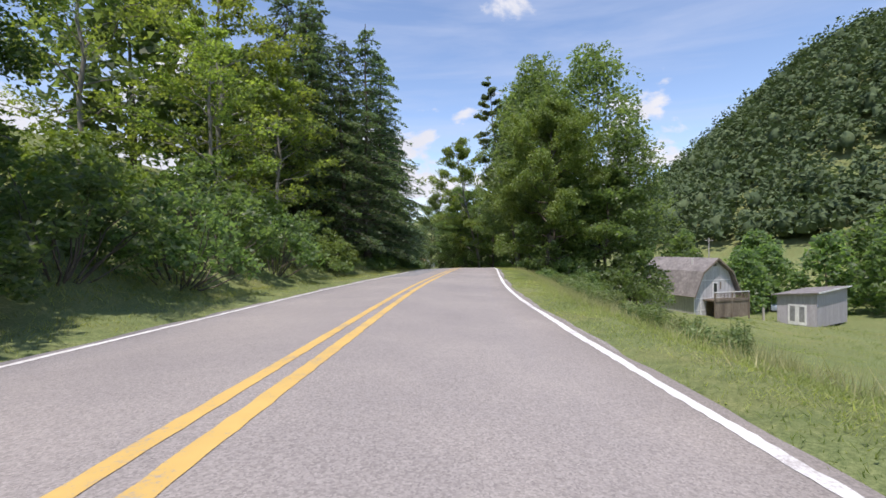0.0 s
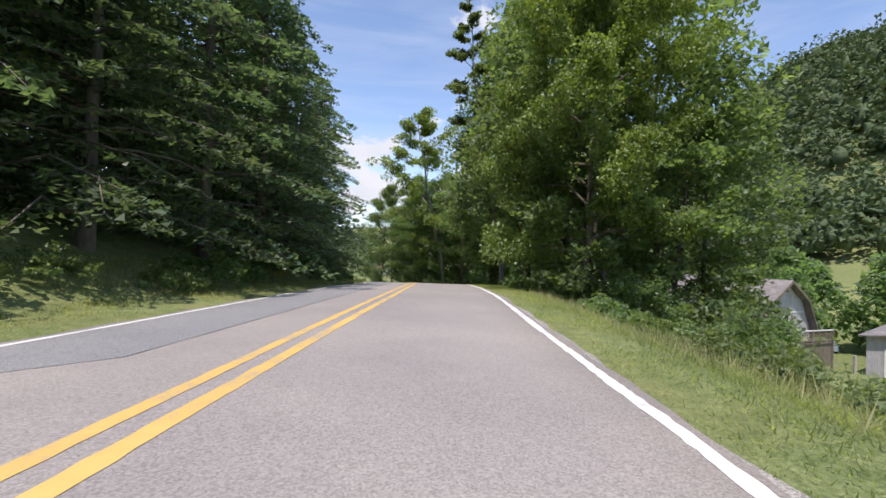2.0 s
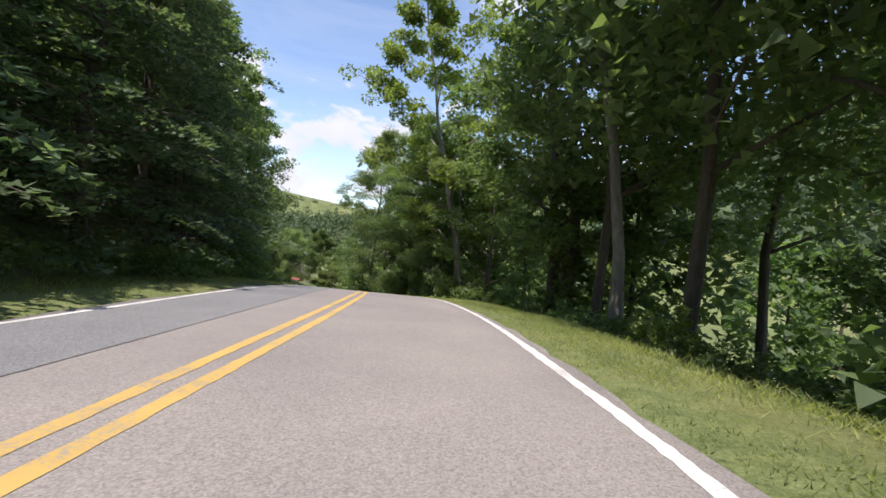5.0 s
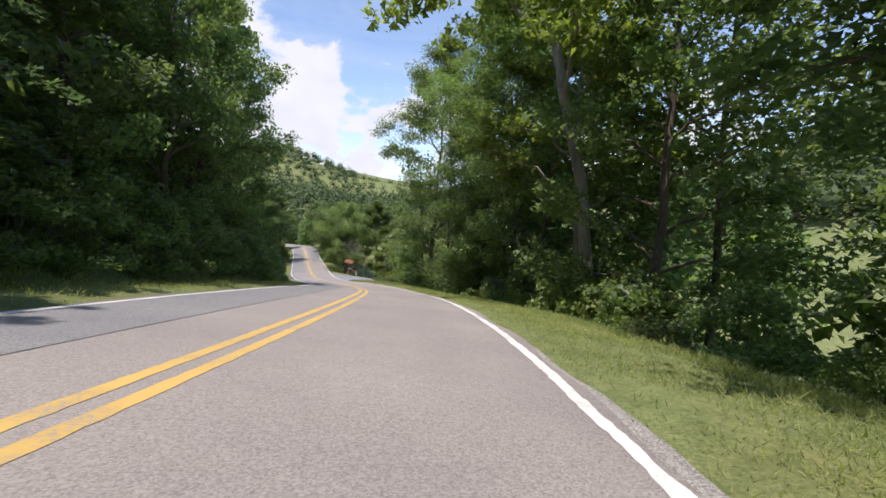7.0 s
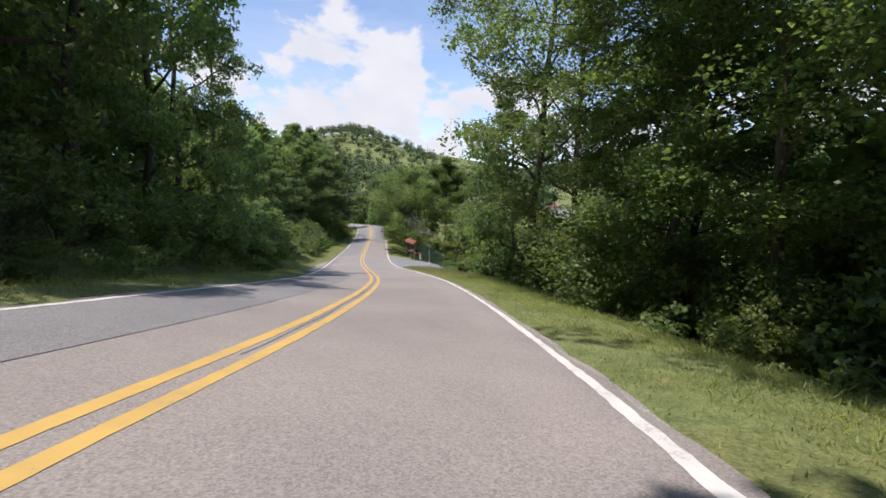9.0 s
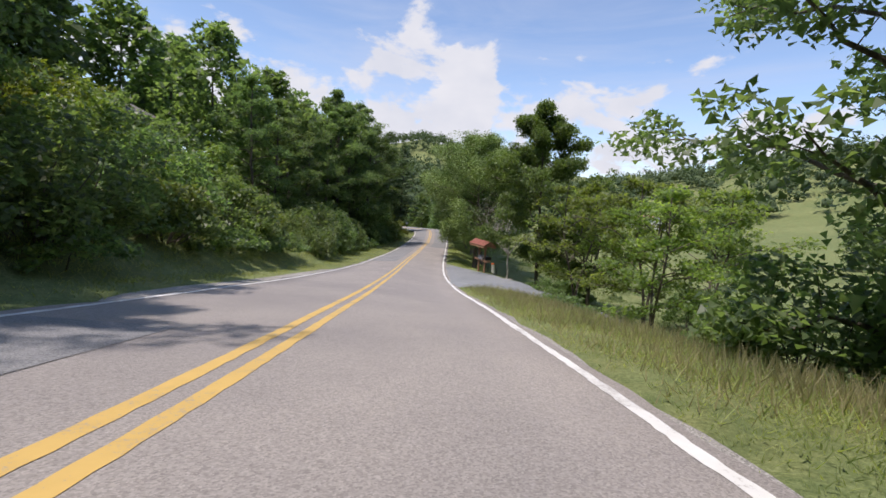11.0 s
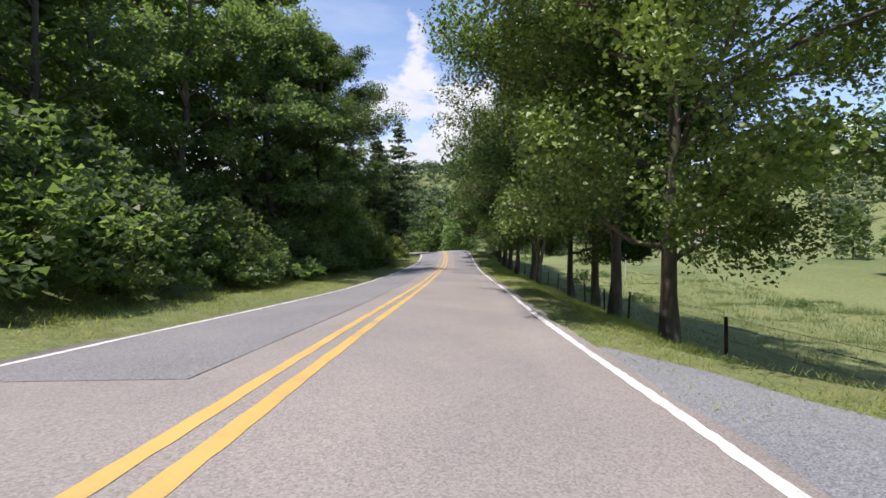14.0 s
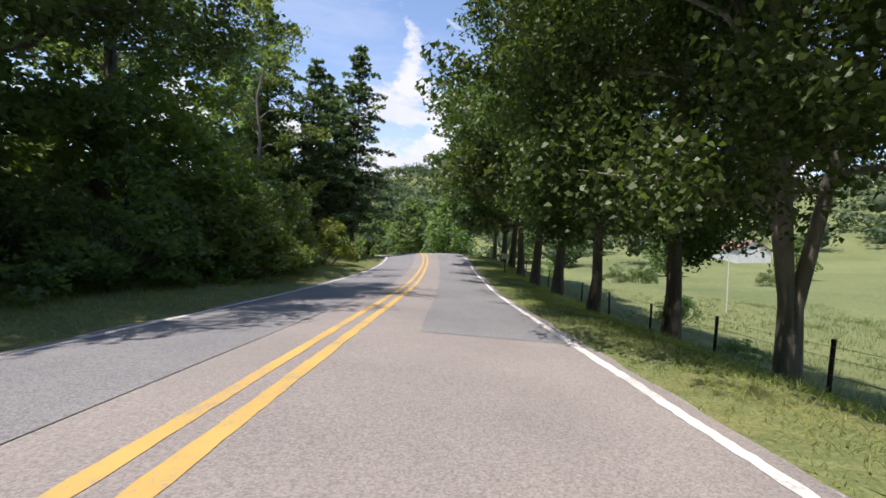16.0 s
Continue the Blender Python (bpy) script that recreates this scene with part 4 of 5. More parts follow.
OVER = broadleaf("overhanging_tree", 331, 15.0, 4.9, 0.27, 0.2, M_MAPLE, M_BARK, 0.125, 120, 26, 11, fill=2.0, flat=0.7, kite=True, tight=0.8)
plant(OVER, 172.6, -8.7, 1.0, 20, "dark broadleaf tree reaching out over the bank", "tree", "trees on the bank", sz=1.1)
for s, d, k in ((178.2, -6.4, 1.25), (180.6, -6.2, 1.2), (183.2, -6.5, 1.3), (181, -8.6, 1.7), (181.5, -7.6, 1.6), (180.5, -10.2, 2.3), (185, -8.6, 1.7), (184.5, -11.5, 2.3), (189.5, -9.0, 1.7)):
    pick(BRIGHTSHRUB, s, d, k, "yellow-green shrub in the sun beside the road", "shrub", "shrubs on the bank")
for s, d, k in ((138, -18, 1.0), (134, -18.5, 1.2), (128, -16, 1.2), (125, -15, 1.1)):
    pick(YELSHRUB, s, d, k, "yellow-green shrub high on the grassy bank", "shrub", "shrubs on the bank")
pick(YELSHRUB, 191.4, -6.6, 1.15, "bright yellow-green bush beside the road", "shrub", "shrubs on the bank")
for s, d, k in ((199.5, -9.2, 0.85), (203.5, -6.2, 1.08), (206.5, -8.8, 0.9), (210, -7.6, 0.9), (198.5, -12.5, 0.95)):
    pick(PINE, s, d, k, "dark pine with open layered boughs", "tree", "trees on the bank", sz=k * 1.12)
plant(SLIM[0], 194.5, -11.8, 1.15, 40, "thin open-crowned tree above the shrubs", "tree", "trees on the bank", sz=1.5)
for s, d, k in ((214, -9.4, 0.75), (221, -9.2, 0.75), (228, -9.0, 0.75), (188, -16, 0.6)):
    pick(WOOD, s, d, k * 0.8, L_WOOD, "tree", "trees on the bank")

for i in range(12):
    pick(SHRUB, 142 + i * 3.0, -7.6 - pr.uniform(0, 0.8), pr.uniform(0.9, 1.3), L_SHRUB, "shrub", "shrubs on the bank")
for i in range(12):
    pick(BACK, 112 + i * 5.6, -24 - pr.uniform(0, 7), pr.uniform(0.9, 1.2), "leafy tree higher up the slope", "tree", "trees up the slope")
for i in range(14):
    pick(SHRUB, 143.5 + i * 2.2, -9.6 - pr.uniform(0, 0.9), pr.uniform(0.8, 1.1), "vine-covered shrub on the bank", "shrub", "shrubs on the bank")
for i in range(8):
    pick(BACK, 206 + i * 6.5, -14 - pr.uniform(0, 3), pr.uniform(0.8, 1.0), "leafy tree higher up the slope", "tree", "trees up the slope")
for i in range(10):
    pick(BACK, 206 + i * 6.5, -9.0 - pr.uniform(0, 2), pr.uniform(0.6, 0.8), "leafy tree close to the road", "tree", "trees up the slope")
for i in range(13):
    pick(LOWB, 109 + i * 1.9, -6.3 - pr.uniform(0, 1.0), pr.uniform(0.9, 1.25), "low tangle of brambles at the foot of the bank", "bramble", "brambles on the bank")
# right side, before the wood: weeds on the slope
for i in range(13):
    s = 10 + i * 1.9
    pick(WEEDS, s, 7.4 + pr.uniform(-0.3, 1.8) - 0.015 * s, pr.uniform(0.5, 0.72) + 0.01 * s, "tall weeds on the slope below the verge", "weeds", "weeds on the slope", sz=0.6 + 0.014 * max(0, s - 16))
for s, d, k in ((31, 8.8, 0.6),):
    pick(SHRUB, s, d, k, "green shrub on the slope below the verge", "shrub", "shrubs on the slope")
for s, d, k in ((41, 10.4, 1.2), (43.5, 9.8, 1.2), (40.5, 13.6, 1.6), (43.2, 15.4, 1.9), (46, 17.2, 1.9)):
    pick(SHRUB, s, d, k, "dense shrub under the trees", "shrub", "undergrowth by the wood")
plant(SUNNY[0], 40.8, 7.9, 0.82, 200, sz=1.2, label="broad sunlit maple with yellow-green leaves", category="tree", group="trees right of the road")
for s, d, k in ((45.5, 16.5, 0.8), (47.5, 9.6, 0.95), (46.5, 13.5, 1.15), (52.5, 9.2, 1.15), (57.5, 9.2, 1.15), (62.5, 9, 1.15), (61, 15, 1.1), (83, 15.5, 1.0)):
    pick(TALL, s, d, k, L_TALL, "tree", "trees right of the road", sz=1.18 if 50 < s < 63 and d < 10 else k)
for s, d, k in ((41.5, 9.0, 0.72), (43.8, 13.6, 0.85), (48, 10.8, 0.72), (54.5, 13.5, 0.8), (80, 10.5, 1.0), (107, 8.0, 1.05), (111.5, 9.2, 0.85)):
    pick(WOODN if s > 50 else WOOD, s, d, k, L_WOOD, "tree", "trees right of the road", sz=1.55 if 85 < s < 110 else k)
for i, (s, d, k) in enumerate(((90.6, 10.6, 1.0), (94.2, 9.8, 1.05), (97.2, 9.0, 1.05), (102, 8.2, 1.05), (99.4, 11.2, 1.1))):
    plant(WOODF[i % 2], s, d, k, heading(s) + 24 * (i % 3 - 1), L_WOOD, "tree", "trees right of the road")
for s, d, k in ((68, 14, 1.0), (92, 15, 1.1), (104, 15, 1.05)):
    pick(WOODB, s, d, k, L_WOOD, "tree", "trees right of the road")
LEANER = broadleaf("woodland_tree", 95, 26.0, 2.3, 0.42, 0.17, M_POPLAR, M_PALE, 0.17, 70, 24, 8, top_pull=0.5, twig_wood=0)
plant(LEANER, 59.4, 8.2, 1.0, heading(59.4) + 270, "tall slim poplar leaning out above the verge", "tree", "trees right of the road", tilt=8, sz=1.06)
plant(PALE[0], 81.5, 9.4, 1.25, heading(81.5) + 270, "tall slim poplar reaching over the verge", "tree", "trees right of the road", tilt=9, sz=1.62)
for s, d, k in ((68.3, 11.0, 1.15), (70.6, 11.3, 1.0)):
    plant(TALLF, s, d, k, 40 * s, "massive rough-barked tree trunk beside the verge", "tree", "trees right of the road", sz=1.0)
plant(PALE[0], 85.6, 10.2, 1.0, 30, "straight pale-barked tree at the wood's edge", "tree", "trees right of the road")
plant(SILV[0], 88.8, 8.3, 1.0, 80, "small tree with silvery pale leaves", "tree", "trees right of the road")
for i in range(34):
    s = 34 + i * 2.4
    pick(LOWB if i % 3 else BRIGHTSHRUB, s, 7.2 + pr.uniform(-0.2, 1.1), pr.uniform(0.5, 0.8) * (1.25 if i % 3 else 0.75), "leafy undergrowth at the edge of the wood", "undergrowth", "undergrowth by the wood")
for i in range(15):
    pick(SHRUB, 86 + i * 1.9, 8.6 + pr.uniform(0, 1.6), pr.uniform(0.8, 1.2), "dense shrub under the trees", "shrub", "undergrowth by the wood", sz=pr.uniform(1.0, 1.7))
for s, d, k in ((80.6, 8.0, 1.05), (79.2, 9.4, 1.2), (82.2, 9.2, 1.0)):
    pick(BRIGHTSHRUB, s, d, k, "bright large-leaved bush at the edge of the wood", "shrub", "undergrowth by the wood")
for i in range(4):
    pick(BACK, 80 + i * 9.6, 20 + pr.uniform(0, 8), pr.uniform(0.9, 1.2), "leafy woodland tree below the road", "tree", "trees right of the road")
for i in range(13):
    pick(SHRUB, 39 + i * 6.0, 9.4 + pr.uniform(-0.3, 1.4), pr.uniform(0.75, 1.05) * (0.55 if 3 <= i <= 5 else 1.0), "dense shrub under the trees", "shrub", "undergrowth by the wood")
for x, y, k in ((46, 78, 0.9), (40, 74, 0.8), (52, 74, 1.0), (34, 78, 0.8), (58, 70, 0.95), (62, 80, 1.1), (50, 88, 1.1), (70, 76, 1.0), (28, 86, 1.0), (76, 92, 1.1), (40, 95, 1.1), (64, 62, 0.9), (72, 66, 1.0), (80, 70, 1.0)):
    z = float(ground_z(np.array([x]), np.array([y]))[0])
    plant(pr.choice(BACK), 0, 0, k, pr.uniform(0, 360), "leafy tree in the valley behind the barn", "tree", "trees in the valley", at=(x, y, z))
# right side, the lot
LOTM = broadleaf("maple_tree", 23, 10.0, 3.3, 0.16, 0.125, M_LOT, M_BARK, 0.13, 120, 32, 10, droop=0.1, fill=2.0, flat=0.7, kite=True, tight=0.85)
plant(LOTM, 137.0, 9.8, 1.0, 10, "young maple with a dark trunk beside the gravel lot", "tree", "maples along the road", sz=1.32)
for s, d, k in ((131.0, 10.6, 1.15), (133.2, 12.2, 1.2), (126.2, 12.5, 1.3), (129.4, 17.5, 1.5), (123.6, 11.5, 1.1), (137, 13.5, 1.2)):
    pick(SAPL, s, d, k, "thin sapling with light airy foliage", "sapling", "saplings by the lot")
for s, d, k in ((129.6, 8.6, 0.5), (126.5, 8.0, 0.45), (134.5, 11, 0.5), (124, 7.0, 0.45), (121.5, 7.2, 0.5)):
    pick(LOWB, s, d, k * 1.5, "low leafy shrub beside the gravel lot", "shrub", "shrubs by the lot")
# the roadside row
BIG = broadleaf("maple_tree", 207, 10.0, 3.9, 0.22, 0.105, M_MAPLE, M_PALE, 0.095, 130, 17, 11, kite=True, stems=3, top_pull=0.5, droop=0.2, fill=2.0, flat=0.8)
plant(SUNROW, 149.9, 6.2, 1.0, heading(149.9), "full-crowned maple with yellow-green sunlit leaves", "tree", "maples along the road", sz=1.2)
plant(ROWM[1], 155.5, 6.8, 1.08, 60, "dark maple forking low above the verge", "tree", "maples along the road", sz=1.35)
plant(BIG, 170.3, 6.8, 1.0, 110, "large forked maple with grey upright limbs", "tree", "maples along the road", sz=1.4)
for s, d, k in ((159.8, 7.5, 0.92), (164.4, 7.6, 0.95), (174.6, 7.0, 1.08), (178.4, 6.2, 1.02), (183.2, 6.2, 1.1), (188, 6.2, 1.1), (192.6, 6.3, 1.1), (197, 6.4, 1.1), (201.5, 6.8, 1.1), (206, 7.6, 1.0)):
    pick(ROWM if s < 182 else MAPLE, s, d, k, L_ROW, "tree", "maples along the road", sz=1.4)


for i in range(14):
    pick(BACK, 226 + i * 6, 10.5 + pr.uniform(0, 4), pr.uniform(0.8, 1.0), "leafy tree at the bend of the road", "tree", "trees up the slope")

# ---- far woods on the hills ----
def far_woods():
    rnd = np.random.RandomState(3)
    xs, ys = [], []
    for (hx, hy, hh, ra, rb), n in zip(HILLS, WOODS):
        a = rnd.uniform(0, 2 * np.pi, n)
        r = np.sqrt(rnd.uniform(0, 1, n)) * 1.35
        xs.append(hx + np.cos(a) * r * ra)
        ys.append(hy + np.sin(a) * r * rb)
    x, y = np.concatenate(xs), np.concatenate(ys)
    s, d = near_axis(x, y)
    h = ground_z(x, y)
    base = np.interp(s, AS, AX[:, 2])
    keep = ((d > 58) & (h - base > 2.5)) | ((d < -34) & (h - base > 8)) | ((s > 222) & (np.abs(d) > 16))
    x, y, h = x[keep], y[keep], h[keep]
    # each far tree: a lumpy core under a scatter of leafy sprays
    g = (1 + 5 ** 0.5) / 2
    ico = np.array([(-1, g, 0), (1, g, 0), (-1, -g, 0), (1, -g, 0), (0, -1, g), (0, 1, g), (0, -1, -g), (0, 1, -g), (g, 0, -1), (g, 0, 1), (-g, 0, -1), (-g, 0, 1)]) / math.hypot(1, g)
    icf = np.array([(0, 11, 5), (0, 5, 1), (0, 1, 7), (0, 7, 10), (0, 10, 11), (1, 5, 9), (5, 11, 4), (11, 10, 2), (10, 7, 6), (7, 1, 8), (3, 9, 4), (3, 4, 2), (3, 2, 6), (3, 6, 8), (3, 8, 9), (4, 9, 5), (2, 4, 11), (6, 2, 10), (8, 6, 7), (9, 8, 1)])
    c, cv, cf = [], [], []
    for i in range(len(x)):
        rad = rnd.uniform(2.8, 5.4)
        tall = rad * rnd.uniform(0.9, 1.7)
        mid = np.array((x[i], y[i], h[i] + tall * 0.8))
        size = np.array((rad, rad, tall))
        q = rnd.normal(0, 1, (58, 3))
        q[:, 2] = np.abs(q[:, 2]) * 1.1 - 0.35
        q /= np.linalg.norm(q, axis=1)[:, None]
        c.append(mid + q * rnd.uniform(0.66, 1.12, (58, 1)) * size)
        cv.append(mid + ico * rnd.uniform(0.3, 0.6, (12, 1)) * size)
        cf.append(icf + 12 * i)
    v, f = leaf_quads(rnd, np.concatenate(c), 1.2, 0.8, 0.9)
    core, ct = np.concatenate(cv), np.concatenate(cf)
    f = np.concatenate([f, ct + len(v)])
    v = np.concatenate([v, core])
    me = mesh_from("hill_woods", v, f, M_FARLEAF)
    tagged(new("hill_woods", me), "dense green woods covering the distant hills", "forest", kind="stuff")


far_woods()


# ---- verge grass ----
def grass_strip(name, label, s0, s1, d0, d1, density, h0, h1, mat, seed, skip=None):
    rnd = np.random.RandomState(seed)
    n = int((s1 - s0) * abs(d1 - d0) * density)
    s, u = rnd.uniform(s0, s1, n), rnd.uniform(0, 1, n) ** 0.8
    d = d0 + (d1 - d0) * u
    keep = np.sin(s * 1.7 + d * 2.1) + np.sin(s * 0.6 - d * 1.3) + rnd.normal(0, 0.8, n) > -0.9
    if skip:
        keep &= ~((s > skip[0]) & (s < skip[1]))
    s, d, u = s[keep], d[keep], u[keep]
    p, t = road_frame(s)
    x, y = p[:, 0] + t[:, 1] * d, p[:, 1] - t[:, 0] * d
    z = ground_z(x, y)
    k = 7
    n = len(x)
    base = np.repeat(np.stack([x, y, z], 1), k, axis=0) + rnd.normal(0, 0.17, (n * k, 3)) * (1, 1, 0)
    h = np.repeat((h0 + (h1 - h0) * u) * rnd.uniform(0.6, 1.15, n), k) * rnd.uniform(0.6, 1.2, n * k)
    a = rnd.uniform(0, 2 * np.pi, n * k)
    w = 0.003 + 0.006 * rnd.uniform(0, 1, n * k) + 0.008 * h
    side = np.stack([np.cos(a), np.sin(a), 0 * a], 1) * w[:, None]
    tip = base + np.stack([rnd.normal(0, 1, n * k) * h * np.clip(0.09 / h, 0.25, 0.8), rnd.normal(0, 1, n * k) * h * np.clip(0.09 / h, 0.25, 0.8), h], 1)
    v = np.stack([base - side, base + side, tip], 1).reshape(-1, 3)
    v[:, 2] += 0.012
    me = mesh_from(name, v, np.arange(len(v)).reshape(-1, 3), mat)
    tagged(new(name, me), label, "grass", kind="stuff")


grass_strip("verge_grass", "short mown grass along the road edge", -2, 126, LANE + 0.24, 7.2, 95, 0.045, 0.13, M_GRASS, 1)
grass_strip("verge_grass", "mown grass under the roadside maples", 143, 200, LANE + 0.24, 7.4, 75, 0.045, 0.12, M_GRASS, 2)
grass_strip("verge_grass", "grass along the foot of the bank", 0, 215, -LEFT - 0.4, -7.2, 26, 0.05, 0.2, M_GRASS, 3)
grass_strip("tall_grass", "pale seeding grass on the slope", -1, 40, 4.4, 9.5, 9, 0.25, 0.75, M_DRY, 4)
grass_strip("tall_grass", "tall rough grass before the gravel lot", 100, 126.3, 3.8, 9, 22, 0.14, 0.42, M_GRASS, 5)
grass_strip("tall_grass", "pale seeding grass before the gravel lot", 108, 126.2, 3.7, 7.5, 40, 0.2, 0.5, M_DRY, 15)
grass_strip("bank_grass", "rough grass on the open bank", 118, 135, -4.6, -18, 12, 0.12, 0.4, M_GRASS, 6)
grass_strip("meadow_grass", "rough meadow grass beyond the fence", 128, 200, 8, 34, 6.0, 0.2, 0.45, M_WEED, 8)
grass_strip("field_grass", "open grass field round the shed", -2, 60, 9, 46, 3.0, 0.15, 0.35, M_GRASS, 9)

# ---- materials of built things ----
M_SIDING = two_scale("grey_siding", (0.36, 0.36, 0.37), (0.56, 0.56, 0.57), 6, 0.7, 0.8, 0.5, 0.01, stretch=(5, 5, 0.4))
M_SHEDWALL = two_scale("lavender_grey_panel", (0.34, 0.32, 0.35), (0.45, 0.43, 0.46), 5, 0.6, 0.7, 0.4, 0.01, stretch=(5, 5, 0.4))
M_METALROOF = two_scale("dull_metal_roof", (0.17, 0.155, 0.15), (0.27, 0.25, 0.245), 3, 0.8, 0.7, 0.2, 0.005, 0.3, 0.0)
M_TRIM = two_scale("white_trim", (0.62, 0.62, 0.62), (0.80, 0.80, 0.79), 20, 1.2, 0.6, 0.2, 0.003)
M_DECK = two_scale("weathered_deck_wood", (0.12, 0.095, 0.075), (0.27, 0.225, 0.18), 12, 1.1, 0.9, 0.6, 0.01, stretch=(1, 1, 0.3))
M_POST = two_scale("brown_stained_wood", (0.20, 0.105, 0.062), (0.42, 0.245, 0.15), 22, 1.6, 0.8, 0.6, 0.006, stretch=(1, 1, 0.2))
M_SHINGLE, _nt, _b = material("red_shingle", 0.9, 0.0, 0.2)
_oi = _nt.nodes.new("ShaderNodeObjectInfo")
_sp = noise_node(_nt, 90.0, 3.0, 0.7)
_nt.links.new(mix(_nt, 1.0, ramp(_nt, _oi.outputs["Random"], [(0.0, (0.20, 0.072, 0.055)), (1.0, (0.31, 0.125, 0.098))]),
                  ramp(_nt, _sp.outputs["Fac"], [(0.3, (0.7, 0.7, 0.7)), (0.7, (1.25, 1.25, 1.25))]), "MULTIPLY"), _b.inputs["Base Color"])
bump(_nt, _b, _sp.outputs["Fac"], 0.5, 0.003)
M_GALV = two_scale("weathered_galvanised_steel", (0.20, 0.20, 0.21), (0.36, 0.36, 0.38), 30, 3.0, 0.55, 0.2, 0.002, 0.4, 0.3)
M_BLUEBOX = two_scale("blue_grey_painted_steel", (0.16, 0.18, 0.24), (0.30, 0.33, 0.42), 30, 3.0, 0.45, 0.2, 0.002, 0.4)
M_BROWNBOX = two_scale("dark_brown_steel", (0.035, 0.026, 0.022), (0.08, 0.06, 0.05), 30, 3.0, 0.5, 0.2, 0.002, 0.4)
M_PVC = two_scale("off_white_plastic", (0.58, 0.57, 0.52), (0.78, 0.77, 0.72), 18, 2.0, 0.6, 0.2, 0.002)
M_ORANGE = two_scale("orange_plastic", (0.55, 0.12, 0.04), (0.75, 0.20, 0.06), 18, 2.0, 0.6, 0.2, 0.002)
M_IRON = two_scale("rusty_dark_steel", (0.018, 0.016, 0.015), (0.06, 0.045, 0.035), 30, 2.0, 0.8, 0.3, 0.003)
M_WIRE = two_scale("grey_wire", (0.10, 0.10, 0.10), (0.2, 0.2, 0.2), 30, 2.0, 0.6, 0.1, 0.001, 0.4, 0.6)
M_GLASS, _nt, _b = material("window_glass", 0.08, 0.0, 0.6)
_b.inputs["Base Color"].default_value = (0.03, 0.035, 0.04, 1)
M_CARPAINT = two_scale("pale_blue_car_paint", (0.28, 0.33, 0.42), (0.36, 0.42, 0.52), 3, 1.0, 0.25, 0.05, 0.001, 0.5, 0.2)
M_TYRE = two_scale("tyre_rubber", (0.012, 0.012, 0.012), (0.03, 0.03, 0.03), 20, 2.0, 0.85)
M_REDROOF = two_scale("faded_red_roof", (0.28, 0.13, 0.12), (0.42, 0.23, 0.21), 2, 0.5, 0.7)
M_ROCK = two_scale("grey_rock", (0.16, 0.15, 0.14), (0.36, 0.34, 0.31), 6, 1.5, 0.9, 0.8, 0.03)
M_SIGN = two_scale("white_sign_face", (0.62, 0.62, 0.60), (0.78, 0.78, 0.76), 10, 1.0, 0.5)


def sheet(verts, faces, mat, name="panel", thick=0.0):
    bm = bmesh.new()
    vs = [bm.verts.new(v) for v in verts]
    for f in faces:
        bm.faces.new([vs[i] for i in f])
    bmesh.ops.recalc_face_normals(bm, faces=bm.faces)
    if thick:
        bmesh.ops.solidify(bm, geom=list(bm.faces), thickness=thick)
    return bm


def prism(profile, y0, y1):
    """A closed outline in x, z drawn out along y."""
    bm = bmesh.new()
    a = [bm.verts.new((x, y0, z)) for x, z in profile]
    b = [bm.verts.new((x, y1, z)) for x, z in profile]
    n = len(profile)
    bm.faces.new(a)
    bm.faces.new(b[::-1])
    for i in range(n):
        bm.faces.new((a[i], b[i], b[(i + 1) % n], a[(i + 1) % n]))
    bmesh.ops.recalc_face_normals(bm, faces=bm.faces)
    return bm


def gz(x, y):
    return float(ground_z(np.array([x]), np.array([y]))[0])


